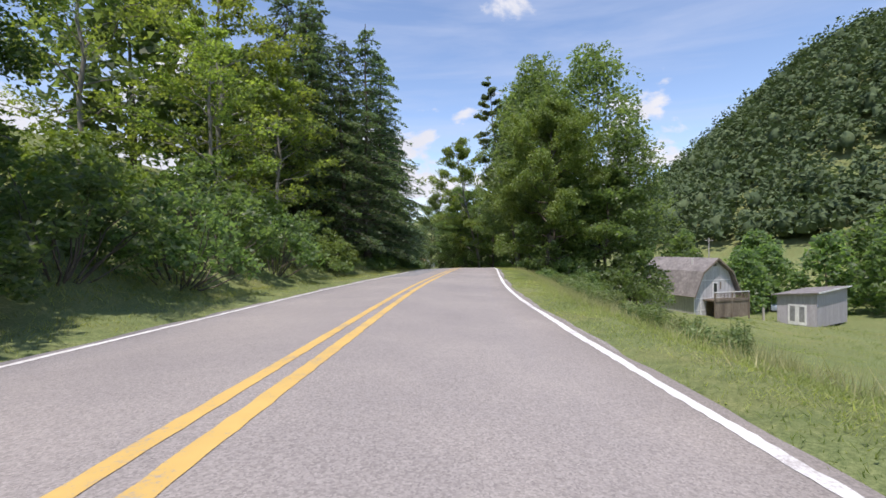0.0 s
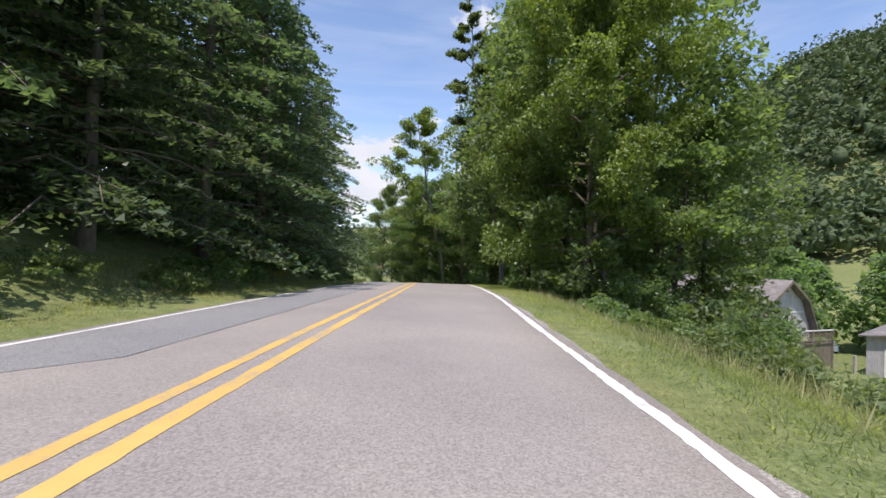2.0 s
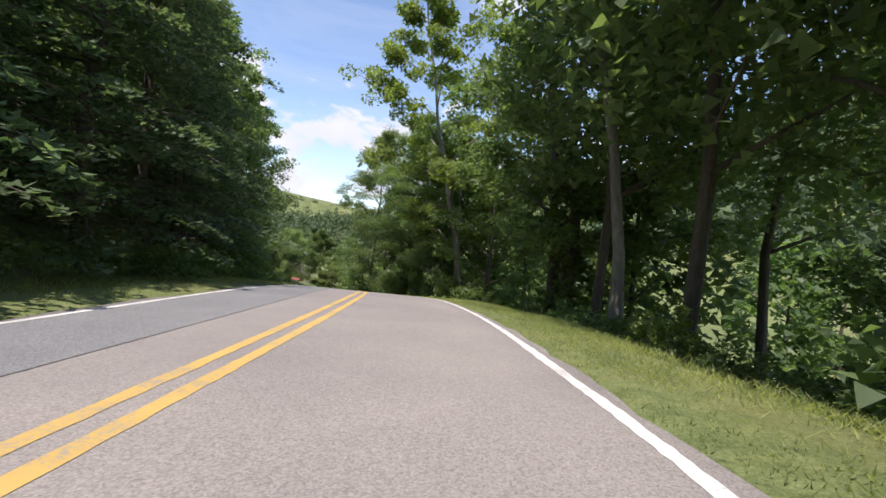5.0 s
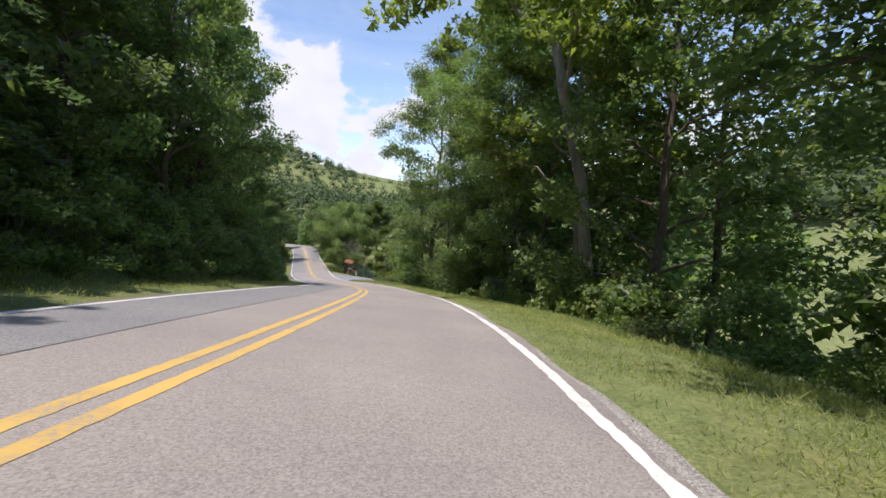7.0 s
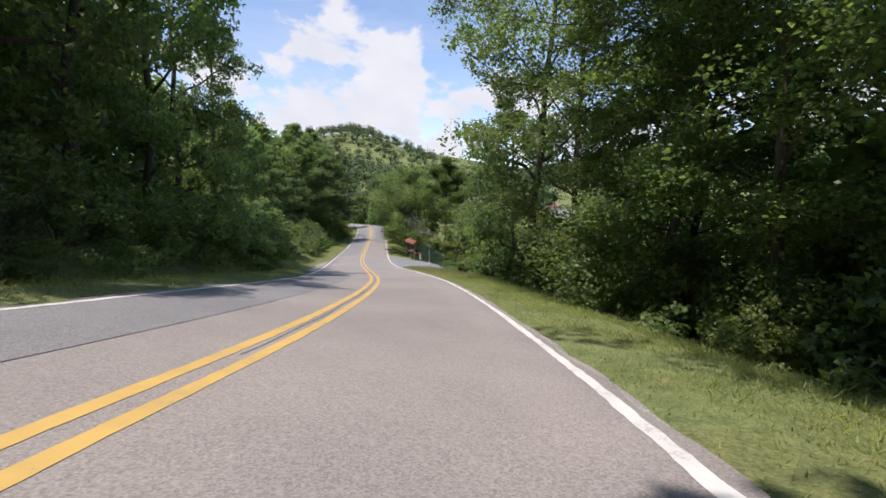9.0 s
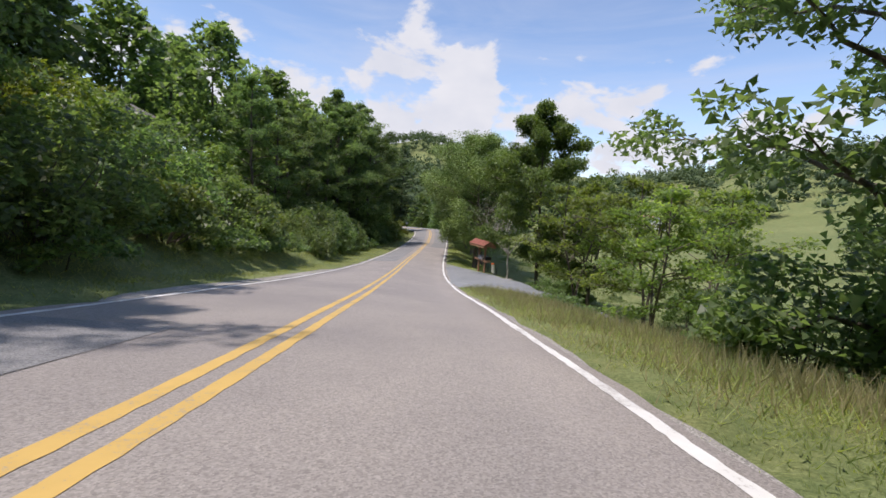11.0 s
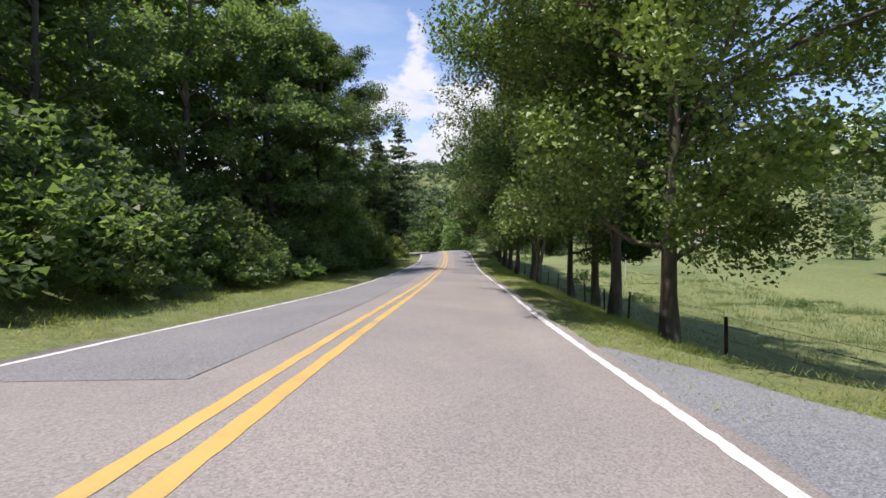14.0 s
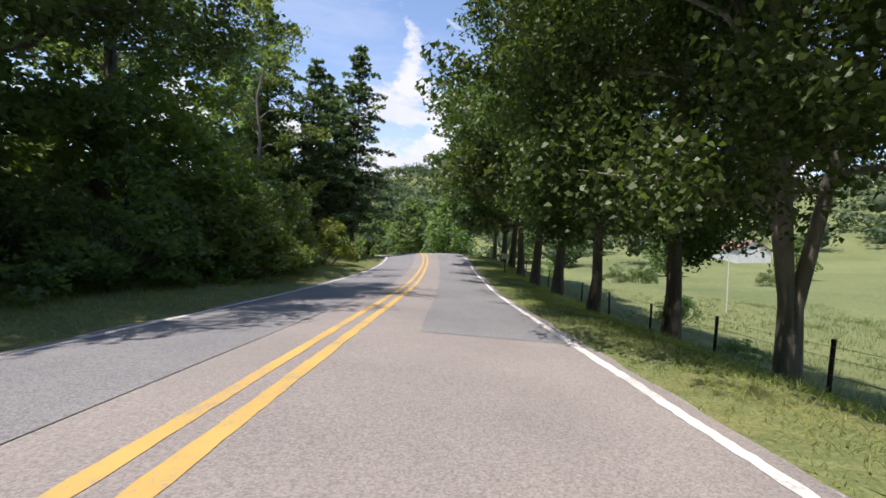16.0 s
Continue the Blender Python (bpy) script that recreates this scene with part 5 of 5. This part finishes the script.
# ---- the barn: its front gable faces +(-y) of its own frame ----
def barn():
    x, y = 28.9, 59.6
    top = -0.5
    base = gz(x, y) - 0.2
    h = top - base
    ob = thing("barn", pose(x, y, base, 0, 0, 22.3), "grey gambrel-roofed barn with a wooden balcony", "barn")
    pr_ = [(-3.3, 0.0), (3.3, 0.0), (3.3, h - 4.2), (2.15, h - 1.75), (0.0, h - 0.25), (-2.15, h - 1.75), (-3.3, h - 4.2)]
    part("wall", prism(pr_, 0.0, 9.5), M_SIDING, ob, "pale grey board walls")
    # roof: four slopes with an overhang
    rp_ = [(-3.75, h - 4.75), (-2.3, h - 1.65), (0.0, h), (2.3, h - 1.65), (3.75, h - 4.75)]
    for i in range(4):
        (xa, za), (xb, zb) = rp_[i], rp_[i + 1]
        roof = part("roof_slope", sheet([(xa, -0.55, za), (xb, -0.55, zb), (xb, 9.9, zb), (xa, 9.9, za)], [(0, 1, 2, 3)], M_METALROOF, thick=0.09), M_METALROOF, ob, "dull grey-brown roofing")
        part("bargeboard", sheet([(xa, -0.58, za - 0.22), (xb, -0.58, zb - 0.22), (xb, -0.58, zb + 0.03), (xa, -0.58, za + 0.03)], [(0, 1, 2, 3)], M_TRIM, thick=0.05), M_DECK, roof)
    part("flue", boxed(-1.25, -1.1, 2.2, 2.35, h - 1.2, h - 0.05, 0.02), M_TRIM, ob, "short white flue pipe")
    vent = part("vent", boxed(-0.22, 0.22, -0.03, 0.04, h - 1.05, h - 0.62), M_GLASS, ob, "small dark gable vent")
    for zz in (h - 2.75, h - 4.95, h - 6.4):
        w = 2.35 if zz > h - 3 else 3.28
        part("trim_board", boxed(-w, w, -0.035, 0.0, zz - 0.05, zz + 0.05), M_TRIM, ob)
    for xx in (-3.28, -2.3):
        part("corner_board", boxed(xx - 0.06, xx + 0.06, -0.04, 0.0, 0.0, h - 4.3), M_TRIM, ob)
    door = part("balcony_door", boxed(-0.42, 0.42, -0.05, 0.0, h - 5.0, h - 3.0), M_TRIM, ob, "white-framed glazed door")
    part("pane", boxed(-0.27, 0.27, -0.065, -0.045, h - 4.5, h - 3.15), M_GLASS, door)
    part("shutter", boxed(0.75, 0.95, -0.05, 0.0, h - 3.9, h - 3.0), M_DECK, ob)
    # balcony
    z0 = h - 5.05
    deck = part("balcony", boxed(-1.9, 3.6, -1.7, 0.0, z0 - 0.16, z0), M_DECK, ob, "weathered brown balcony floor")
    for xx in np.arange(-1.9, 3.61, 0.22):
        part("baluster", boxed(xx - 0.025, xx + 0.025, -1.68, -1.63, z0, z0 + 0.95), M_DECK, deck)
    for zz in (z0 + 0.12, z0 + 0.95):
        part("rail", boxed(-1.95, 3.65, -1.71, -1.6, zz - 0.04, zz + 0.04), M_TRIM if zz > z0 + 0.5 else M_DECK, deck)
    for xx in (-1.85, 0.85, 3.55):
        part("balcony_post", boxed(xx - 0.07, xx + 0.07, -1.7, -1.56, 0.0, z0 + 1.0), M_DECK, ob)
    for k in range(26):
        xx = -1.9 + k * 0.215
        part("skirt_board", boxed(xx, xx + 0.2, -1.62, -1.59, 0.2 + 0.2 * pr.random(), z0 - 0.16), M_DECK, ob)
    lower = part("garage_door", boxed(-1.4, 1.6, -0.05, 0.0, 0.0, 2.3), M_DECK, ob, "brown boarded lower door")


barn()


def shed():
    cx, cy = 39.2, 57.3
    base = gz(cx + 2, cy + 3)
    ob = thing("shed", pose(cx, cy, base, 0, 0, 35.7), "lavender-grey lean-to shed raised on blocks", "shed")
    # x runs along the long lit side, y along the door side (back from the corner)
    L, W, f = 8.8, 4.1, 0.35
    h0, h1 = 4.5, 4.1      # the roof falls towards the door side's far end
    bm = bmesh.new()
    vs = [bm.verts.new(v) for v in ((0, 0, f), (L, 0, f), (L, W, f), (0, W, f), (0, 0, h0), (L, 0, h0 + 0.35), (L, W, h1 + 0.2), (0, W, h1 - 0.15))]
    for q in ((0, 1, 5, 4), (1, 2, 6, 5), (2, 3, 7, 6), (3, 0, 4, 7), (4, 5, 6, 7), (3, 2, 1, 0)):
        bm.faces.new([vs[i] for i in q])
    part("wall", bm, M_SHEDWALL, ob, "lavender-grey panelled walls")
    part("roof", sheet([(-0.45, -0.35, h0 + 0.04), (L + 0.35, -0.35, h0 + 0.42), (L + 0.35, W + 0.4, h1 + 0.24), (-0.45, W + 0.5, h1 - 0.16)], [(0, 1, 2, 3)], M_METALROOF, thick=0.10), M_METALROOF, ob, "thin pale metal roof")
    part("fascia", sheet([(-0.47, -0.37, h0 - 0.10), (L + 0.36, -0.37, h0 + 0.28), (L + 0.36, -0.37, h0 + 0.46), (-0.47, -0.37, h0 + 0.08)], [(0, 1, 2, 3)], M_TRIM, thick=0.03), M_TRIM, ob, "white roof edge board")
    for k in range(2):
        y0 = 1.0 + k * 0.98
        leaf_ = part("door", boxed(-0.06, 0.0, y0, y0 + 0.94, f + 0.1, f + 2.55), M_TRIM, ob, "white glazed door leaf")
        part("pane", boxed(-0.075, -0.055, y0 + 0.2, y0 + 0.74, f + 0.5, f + 2.35), M_GALV, leaf_)
    part("corner_board", boxed(-0.03, 0.05, -0.03, 0.05, f, h0 - 0.02), M_SHEDWALL, ob)
    for k in range(4):
        for yy in (0.2, W - 0.4):
            part("block", boxed(0.3 + k * 2.4, 0.7 + k * 2.4, yy, yy + 0.3, -0.35, f), M_ROCK, ob, "grey foundation block")
    part("step", boxed(-0.6, -0.1, 0.9, 2.9, -0.2, 0.16, 0.03), M_ROCK, ob)


shed()


def car():
    x, y = 46.4, 76.4
    ob = thing("parked_car", pose(x, y, gz(x, y), 0, 0, 60), "pale blue car parked under trees by the barn", "car")
    prof = [(-2.2, 0.35), (2.2, 0.35), (2.25, 0.75), (1.9, 0.92), (1.1, 1.0), (0.45, 1.45), (-1.0, 1.48), (-1.75, 1.02), (-2.2, 0.95)]
    bm = prism(prof, -0.85, 0.85)
    bmesh.ops.bevel(bm, geom=list(bm.edges), offset=0.06, segments=2, affect="EDGES")
    part("body", bm, M_CARPAINT, ob)
    for sy in (-1, 1):
        part("side_window", boxed(-1.1, 0.75, sy * 0.862 - 0.008, sy * 0.862 + 0.008, 1.05, 1.38, 0.0), M_GLASS, ob)
    part("windscreen", sheet([(1.08, -0.72, 1.03), (1.08, 0.72, 1.03), (0.52, 0.66, 1.42), (0.52, -0.66, 1.42)], [(0, 1, 2, 3)], M_GLASS, thick=0.02), M_GLASS, ob)
    for sx in (-1.35, 1.4):
        for sy in (-0.8, 0.8):
            bm = bmesh.new()
            bmesh.ops.create_cone(bm, cap_ends=True, segments=20, radius1=0.33, radius2=0.33, depth=0.22, matrix=Matrix.Translation((sx, sy, 0.33)) @ Matrix.Rotation(math.pi / 2, 4, "X"))
            wheel = part("wheel", bm, M_TYRE, ob, "black tyre")
            bm = bmesh.new()
            bmesh.ops.create_cone(bm, cap_ends=True, segments=16, radius1=0.19, radius2=0.17, depth=0.25, matrix=Matrix.Translation((sx, sy, 0.33)) @ Matrix.Rotation(math.pi / 2, 4, "X"))
            part("rim", bm, M_GALV, wheel)


car()


# ---- the mailbox shelter ----
def shelter():
    """x runs along the shelf from the far post to the near one; -y is the front."""
    ax, ay, base, ang, span = -32.02, 135.0, -11.88, -43.5, 1.24
    ob = thing("mailbox_shelter", pose(ax, ay, base, 0, 0, ang), "brown wooden shelter with a red shingled gable roof", "mailbox shelter")
    for i, px in enumerate((0.0, span)):
        part("post", boxed(px - 0.06, px + 0.06, -0.06, 0.06, -0.45, 2.05, 0.006), M_POST, ob, "square brown-stained post")
    part("shelf", boxed(-0.60, span + 0.76, -0.14, 0.0 - 0.062, 0.80, 0.96, 0.006), M_POST, ob, "brown plank shelf front")
    part("shelf_top", boxed(-0.54, span + 0.70, 0.064, 0.16, 0.82, 0.94, 0.006), M_POST, ob)
    x0, x1, zr, ze, half = -1.06, span + 0.82, 2.37, 2.06, 0.46
    for sy in (-1, 1):
        bm = sheet([(x0, 0, zr), (x1, 0, zr), (x1, sy * half, ze), (x0, sy * half, ze)], [(0, 1, 2, 3)], M_POST, thick=0.03)
        slope = part("roof_board", bm, M_POST, ob, "brown roof boarding")
        part("fascia", boxed(x0, x1, sy * half - 0.02, sy * half + 0.02, ze - 0.17, ze + 0.0), M_POST, ob, "weathered brown fascia board")
        # shingles in courses, each its own piece
        rows, cols = 6, 16
        L = math.hypot(half, zr - ze)
        a = math.atan2(zr - ze, half)
        tab = boxed(0.004, (x1 - x0) / cols - 0.004, -0.02, L / rows + 0.035, 0.0, 0.011).copy()
        me = bpy.data.meshes.new("shingle")
        tab.to_mesh(me)
        tab.free()
        me.materials.append(M_SHINGLE)
        for r in range(rows):
            for c in range(cols):
                ch = new("shingle", me)
                ch.parent = slope
                u = r * L / rows - 0.03
                off = (0.5 if r % 2 else 0.0) * (x1 - x0) / cols
                px = x0 + c * (x1 - x0) / cols + off - (x1 - x0) / cols * 0.25
                yy, zz = sy * (half - u * math.cos(a)), ze + u * math.sin(a) + 0.022
                rot = Matrix.Rotation(a + 0.03, 4, "X") if sy < 0 else Matrix.Rotation(math.pi, 4, "Z") @ Matrix.Rotation(a + 0.03, 4, "X")
                shift = 0 if sy < 0 else (x1 - x0) / cols
                ch.matrix_local = Matrix.Translation((px + shift, yy, zz)) @ rot @ pose(0, 0, 0.0, pr.uniform(-0.4, 0.4), 0, pr.uniform(-0.8, 0.8))
    for xx in (x0 + 0.01, x1 - 0.01):
        for sy in (-1, 1):
            part("rake_board", sheet([(xx, 0, zr - 0.16), (xx, sy * half, ze - 0.16), (xx, sy * half, ze + 0.02), (xx, 0, zr + 0.02)], [(0, 1, 2, 3)], M_POST, thick=0.035), M_POST, ob)
    part("ridge_beam", boxed(x0 + 0.04, x1 - 0.04, -0.04, 0.04, zr - 0.2, zr - 0.06), M_POST, ob)
    for px in (0.0, span):
        part("cross_beam", boxed(px - 0.045, px + 0.045, -half + 0.04, half - 0.04, 1.96, 2.06), M_POST, ob)
    return base, ang, ax, ay, span


SH_Z, SH_A, SH_X, SH_Y, SH_SPAN = shelter()


def mailbox(px, w, h, length, mat, label, y0=-0.2, z0=0.96, flag=True):
    m = pose(SH_X, SH_Y, SH_Z, 0, 0, SH_A) @ Matrix.Translation((px, 0, z0))
    ob = new("mailbox")
    ob.matrix_world = m
    tagged(ob, label, "mailbox", "mailboxes on the shelter shelf")
    r = w / 2
    prof = [(-r, 0.0), (r, 0.0), (r, h - r)] + [(r * math.cos(t), h - r + r * math.sin(t)) for t in np.linspace(0.2, math.pi - 0.2, 9)] + [(-r, h - r)]
    part("body", prism(prof, y0, y0 + length), mat, ob)
    p2 = [(x * 1.05, (z - h / 2) * 1.04 + h / 2) for x, z in prof]
    door = part("door", prism(p2, y0 - 0.025, y0), mat, ob)
    part("latch", boxed(-0.02, 0.02, y0 - 0.05, y0 - 0.02, h * 0.78, h * 0.9), M_IRON, door)
    part("number_plate", boxed(-r * 0.55, r * 0.45, y0 - 0.031, y0 - 0.024, h * 0.52, h * 0.68), M_IRON, door, "dark unreadable label bar")
    if flag:
        part("flag", boxed(r + 0.004, r + 0.012, y0 + 0.06, y0 + 0.1, h * 0.4, h * 1.15), M_PVC, ob)
    # dark plate below the box stands in for its shadow on the shelf
    shade_part = part("bracket", boxed(-r * 0.8, r * 0.8, y0 + 0.02, y0 + 0.06, -0.16, 0.0), M_BROWNBOX, ob, "dark plate standing in for the mailbox's shadow")
    return ob


mailbox(0.42, 0.19, 0.26, 0.5, M_GALV, "weathered grey arched steel mailbox on the shelf")
mailbox(0.78, 0.24, 0.20, 0.5, M_BLUEBOX, "low blue-grey painted mailbox on the shelf", flag=False)
mailbox(1.14, 0.19, 0.28, 0.5, M_GALV, "weathered grey arched steel mailbox with a raised flag")
mailbox(1.46, 0.18, 0.24, 0.45, M_BROWNBOX, "dark brown mailbox at the end of the shelf", y0=-0.05, flag=False)


def lathe(profile, sides=18):
    bm = bmesh.new()
    rings = []
    for r, z in profile:
        rings.append([bm.verts.new((r * math.cos(2 * math.pi * i / sides), r * math.sin(2 * math.pi * i / sides), z)) for i in range(sides)])
    for a, b in zip(rings, rings[1:]):
        for i in range(sides):
            bm.faces.new((a[i], a[(i + 1) % sides], b[(i + 1) % sides], b[i]))
    bm.faces.new(rings[0][::-1])
    bm.faces.new(rings[-1])
    return bm


def marker():
    x, y, z = rp(142.4, 7.3)
    ob = thing("utility_marker", pose(x, y, z, 3, -4, 0), "stubby off-white utility marker with an orange cap", "utility marker")
    part("tube", lathe([(0.13, -0.2), (0.13, 0.86), (0.125, 0.88)]), M_PVC, ob)
    part("cap", lathe([(0.14, 0.85), (0.14, 0.93), (0.11, 0.97)]), M_ORANGE, ob, "orange plastic cap")


marker()


# ---- the bare tree ----
def bare_tree():
    rnd = np.random.RandomState(21)
    tubes = []

    def grow(p, d, length, r, depth):
        n = 5
        pts = [np.array(p)]
        q = np.array(p, float)
        dd = np.array(d, float)
        for i in range(n):
            dd = dd + rnd.normal(0, 0.10, 3) + np.array((0, 0, 0.07))
            dd /= np.linalg.norm(dd)
            q = q + dd * length / n
            pts.append(q.copy())
        r1 = r * 0.55
        tubes.append(tube_arrays(pts, np.linspace(r, r1, n + 1), 8 if depth == 0 else 5))
        if depth >= 4:
            return
        kids = (4, 4, 4, 2)[depth]
        for k in range(kids):
            i = rnd.randint(2, n + 1)
            a = rnd.uniform(0, 2 * np.pi)
            out = np.array((math.cos(a), math.sin(a), 0.0))
            nd = dd * rnd.uniform(0.5, 0.9) + out * rnd.uniform(0.5, 0.95) + np.array((0, 0, 0.12))
            nd /= np.linalg.norm(nd)
            grow(pts[i], nd, length * rnd.uniform(0.55, 0.85), r1 * rnd.uniform(0.5, 0.8), depth + 1)

    trunk = np.array(((0, 0, -0.4), (0.03, 0, 0.6), (-0.05, 0.02, 1.3), (0.0, 0.0, 2.05)))
    tubes.append(tube_arrays(trunk, np.array((0.095, 0.075, 0.066, 0.058)), 9))
    for a, up, L in ((3.75, 0.8, 2.6), (3.45, 1.25, 2.6), (4.1, 1.7, 2.4), (3.7, 2.5, 2.5), (0.7, 1.4, 1.3), (5.4, 2.6, 2.1), (2.3, 2.4, 2.0)):
        d = np.array((math.cos(a), math.sin(a), up))
        grow((0, 0, 1.95), d / np.linalg.norm(d), L, 0.042, 1)
    x, y, z = rp(141.5, 8.3)
    ob = thing("bare_tree", pose(x, y, z, 0, 0, 0), "grey leafless tree behind the mailbox shelter", "dead tree")
    v, f = join_arrays(tubes)
    part("trunk", mesh_from("trunk", v, f, M_DEAD, True), M_DEAD, ob)
    pts = clump_points(rnd, np.array([(0.5, 0.3, 2.1, 0.3), (0.7, 0.1, 2.4, 0.25)]), 60)
    v, f = leaf_quads(rnd, pts, 0.13)
    part("sprout", mesh_from("sprout", v, f, M_MAPLE), M_MAPLE, ob, "few green leaves on a low branch")


bare_tree()


# ---- the field fence ----
def fence():
    x, y, z = rp(145.5, 6.5)
    ob = thing("field_fence", pose(x, y, 0), "wire field fence on dark steel posts", "fence")
    inv = ob.matrix_world.inverted()
    tops = []
    sv = list(np.arange(146.7, 216, 3.5))
    for i, s in enumerate(sv):
        d = float(np.interp(s, (146.7, 151, 154, 157, 160, 164, 174, 187, 205, 216), (8.05, 7.5, 7.6, 7.9, 8.1, 8.2, 8.2, 7.9, 8.2, 9.0)))
        px, py, pz = rp(s, d)
        hh = 1.12 + pr.uniform(-0.08, 0.08)
        bm = boxed(-0.03, 0.03, -0.03, 0.03, -0.3, hh, 0.006)
        c = part("post", bm, M_IRON, ob)
        c.matrix_local = inv @ pose(px, py, pz, pr.uniform(-3, 3), pr.uniform(-3, 3), heading(s))
        tops.append((px, py, pz))
    for frac in (0.25, 0.55, 0.85, 1.05):
        pts = []
        for a, b in zip(tops, tops[1:]):
            for u in (0, 0.5):
                pts.append((a[0] * (1 - u) + b[0] * u, a[1] * (1 - u) + b[1] * u, a[2] * (1 - u) + b[2] * u + frac - 0.02 * (u > 0)))
        v, f = tube_arrays(pts, np.full(len(pts), 0.005), 4)
        v = v - np.array((x, y, 0))
        part("wire", mesh_from("wire", v, f, M_WIRE), M_WIRE, ob)


fence()


def pole(x, y, h, r, label, mat, arm=True):
    ob = thing("utility_pole", pose(x, y, gz(x, y)), label, "utility pole")
    part("shaft", lathe([(r, -0.5), (r * 0.7, h)], 10), mat, ob)
    if arm:
        part("cross_arm", boxed(-1.1, 1.1, -0.06, 0.06, h - 0.7, h - 0.55), M_DEAD, ob)


pole(60.5, 128.0, 8.0, 0.16, "weathered wooden utility pole on the hillside", M_DEAD)
pole(-45.2, 191.0, 4.6, 0.05, "thin pale pole standing in the meadow", M_PVC, False)


def gable_house(name, x, y, rot, w, l, h, rise, wall, roof, label, category, z=None, windows=2):
    ob = thing(name, pose(x, y, gz(x, y) if z is None else z, 0, 0, rot), label, category)
    part("wall", prism([(-w / 2, -1.5), (w / 2, -1.5), (w / 2, h), (0, h + rise), (-w / 2, h)], -l / 2, l / 2), wall, ob)
    for sx in (-1, 1):
        e = 0.4
        part("roof_slope", sheet([(0, -l / 2 - e, h + rise + 0.06), (0, l / 2 + e, h + rise + 0.06), (sx * (w / 2 + e), l / 2 + e, h - rise * e / (w / 2) + 0.06), (sx * (w / 2 + e), -l / 2 - e, h - rise * e / (w / 2) + 0.06)], [(0, 1, 2, 3)], roof, thick=0.1), roof, ob)
    for k in range(windows):
        xx = -w / 4 + k * w / 2
        win = part("window", boxed(xx - 0.45, xx + 0.45, -l / 2 - 0.05, -l / 2, h * 0.35, h * 0.8), M_TRIM, ob)
        part("pane", boxed(xx - 0.36, xx + 0.36, -l / 2 - 0.065, -l / 2 - 0.045, h * 0.38, h * 0.77), M_GLASS, win)


gable_house("farmhouse", -38.0, 306.0, 30, 9, 12, 3.2, 2.4, M_TRIM, M_REDROOF, "distant white farmhouse with a faded red roof", "house")
gable_house("outbuilding", -53.8, 118.75, 31.6, 4.0, 4.6, 2.3, 0.9, M_SIDING, M_METALROOF, "grey outbuilding with a metal roof above the bank", "outbuilding", z=-4.25, windows=1)


def small_sign(s, d, w, h, post, label):
    x, y, z = rp(s, d)
    ob = thing("road_sign", pose(x, y, z, 0, 0, heading(s)), label, "road sign")
    part("post", boxed(-0.03, 0.03, -0.03, 0.03, -0.3, post + h * 0.8, 0.004), M_IRON, ob)
    part("panel", boxed(-w / 2, w / 2, -0.05, -0.035, post, post + h, 0.004), M_SIGN, ob)


small_sign(206, -4.6, 0.5, 0.5, 1.3, "small pale sign facing traffic on the bank side")
small_sign(192.5, 5.2, 0.5, 0.35, 0.9, "small dark-edged sign among the maples")

# wooden post by the barn field
fx, fy = 34.0, 58.6
fp = thing("field_post", pose(fx, fy, gz(fx, fy)), "short grey wooden post in the field", "post")
part("stake", boxed(-0.1, 0.1, -0.1, 0.1, -0.3, 1.5, 0.02), M_DEAD, fp)


# ---- loose stones and broken asphalt where the lot meets the road ----
def stone(rnd, size):
    bm = bmesh.new()
    bmesh.ops.create_icosphere(bm, subdivisions=1, radius=size)
    for v in bm.verts:
        v.co *= rnd.uniform(0.7, 1.2)
        v.co.z *= 0.5
    return bm


srnd = random.Random(12)
STONES = []
for i in range(3):
    bm = stone(srnd, 0.5)
    me = bpy.data.meshes.new("stone")
    bm.to_mesh(me)
    bm.free()
    me.materials.append(M_ROCK)
    STONES.append(me)
for i in range(46):
    s, d = 126.3 + srnd.random() * 1.6, 3.3 + srnd.random() * 2.8
    x, y, z = rp(s, d)
    k = srnd.uniform(0.02, 0.07)
    ob = new("stone", srnd.choice(STONES))
    ob.matrix_world = pose(x, y, z + 0.05, 0, 0, srnd.uniform(0, 360)) @ Matrix.Diagonal((k, k, k, 1))
    tagged(ob, "loose grey stone at the edge of the lot", "stone", "stones by the lot")
for s, d, k in ((135.2, 7.4, 0.5), (130.6, 8.0, 0.7), (138.0, 6.9, 0.25)):
    x, y, z = rp(s, d)
    ob = new("rock", STONES[0])
    ob.matrix_world = pose(x, y, z + 0.05, 0, 0, srnd.uniform(0, 360)) @ Matrix.Diagonal((k * 1.5, k, k * 0.6, 1))
    tagged(ob, "flat grey rock beside the gravel lot", "rock", "rocks by the lot")
# ---- bushes over the meadow ----
for i in range(26):
    s, d = 122 + pr.random() * 95, 13 + pr.random() ** 1.5 * 60
    pick(LOWB if i % 2 else SHRUB, s, d, pr.uniform(0.5, 1.0), "scattered green bush in the meadow", "bush", "bushes in the meadow")
for i in range(16):
    s, d = 100 + i * 10.5, 62 + pr.uniform(-8, 22)
    pick(BACK, s, d, pr.uniform(0.6, 1.0), "leafy tree along the far side of the meadow", "tree", "trees in the valley")
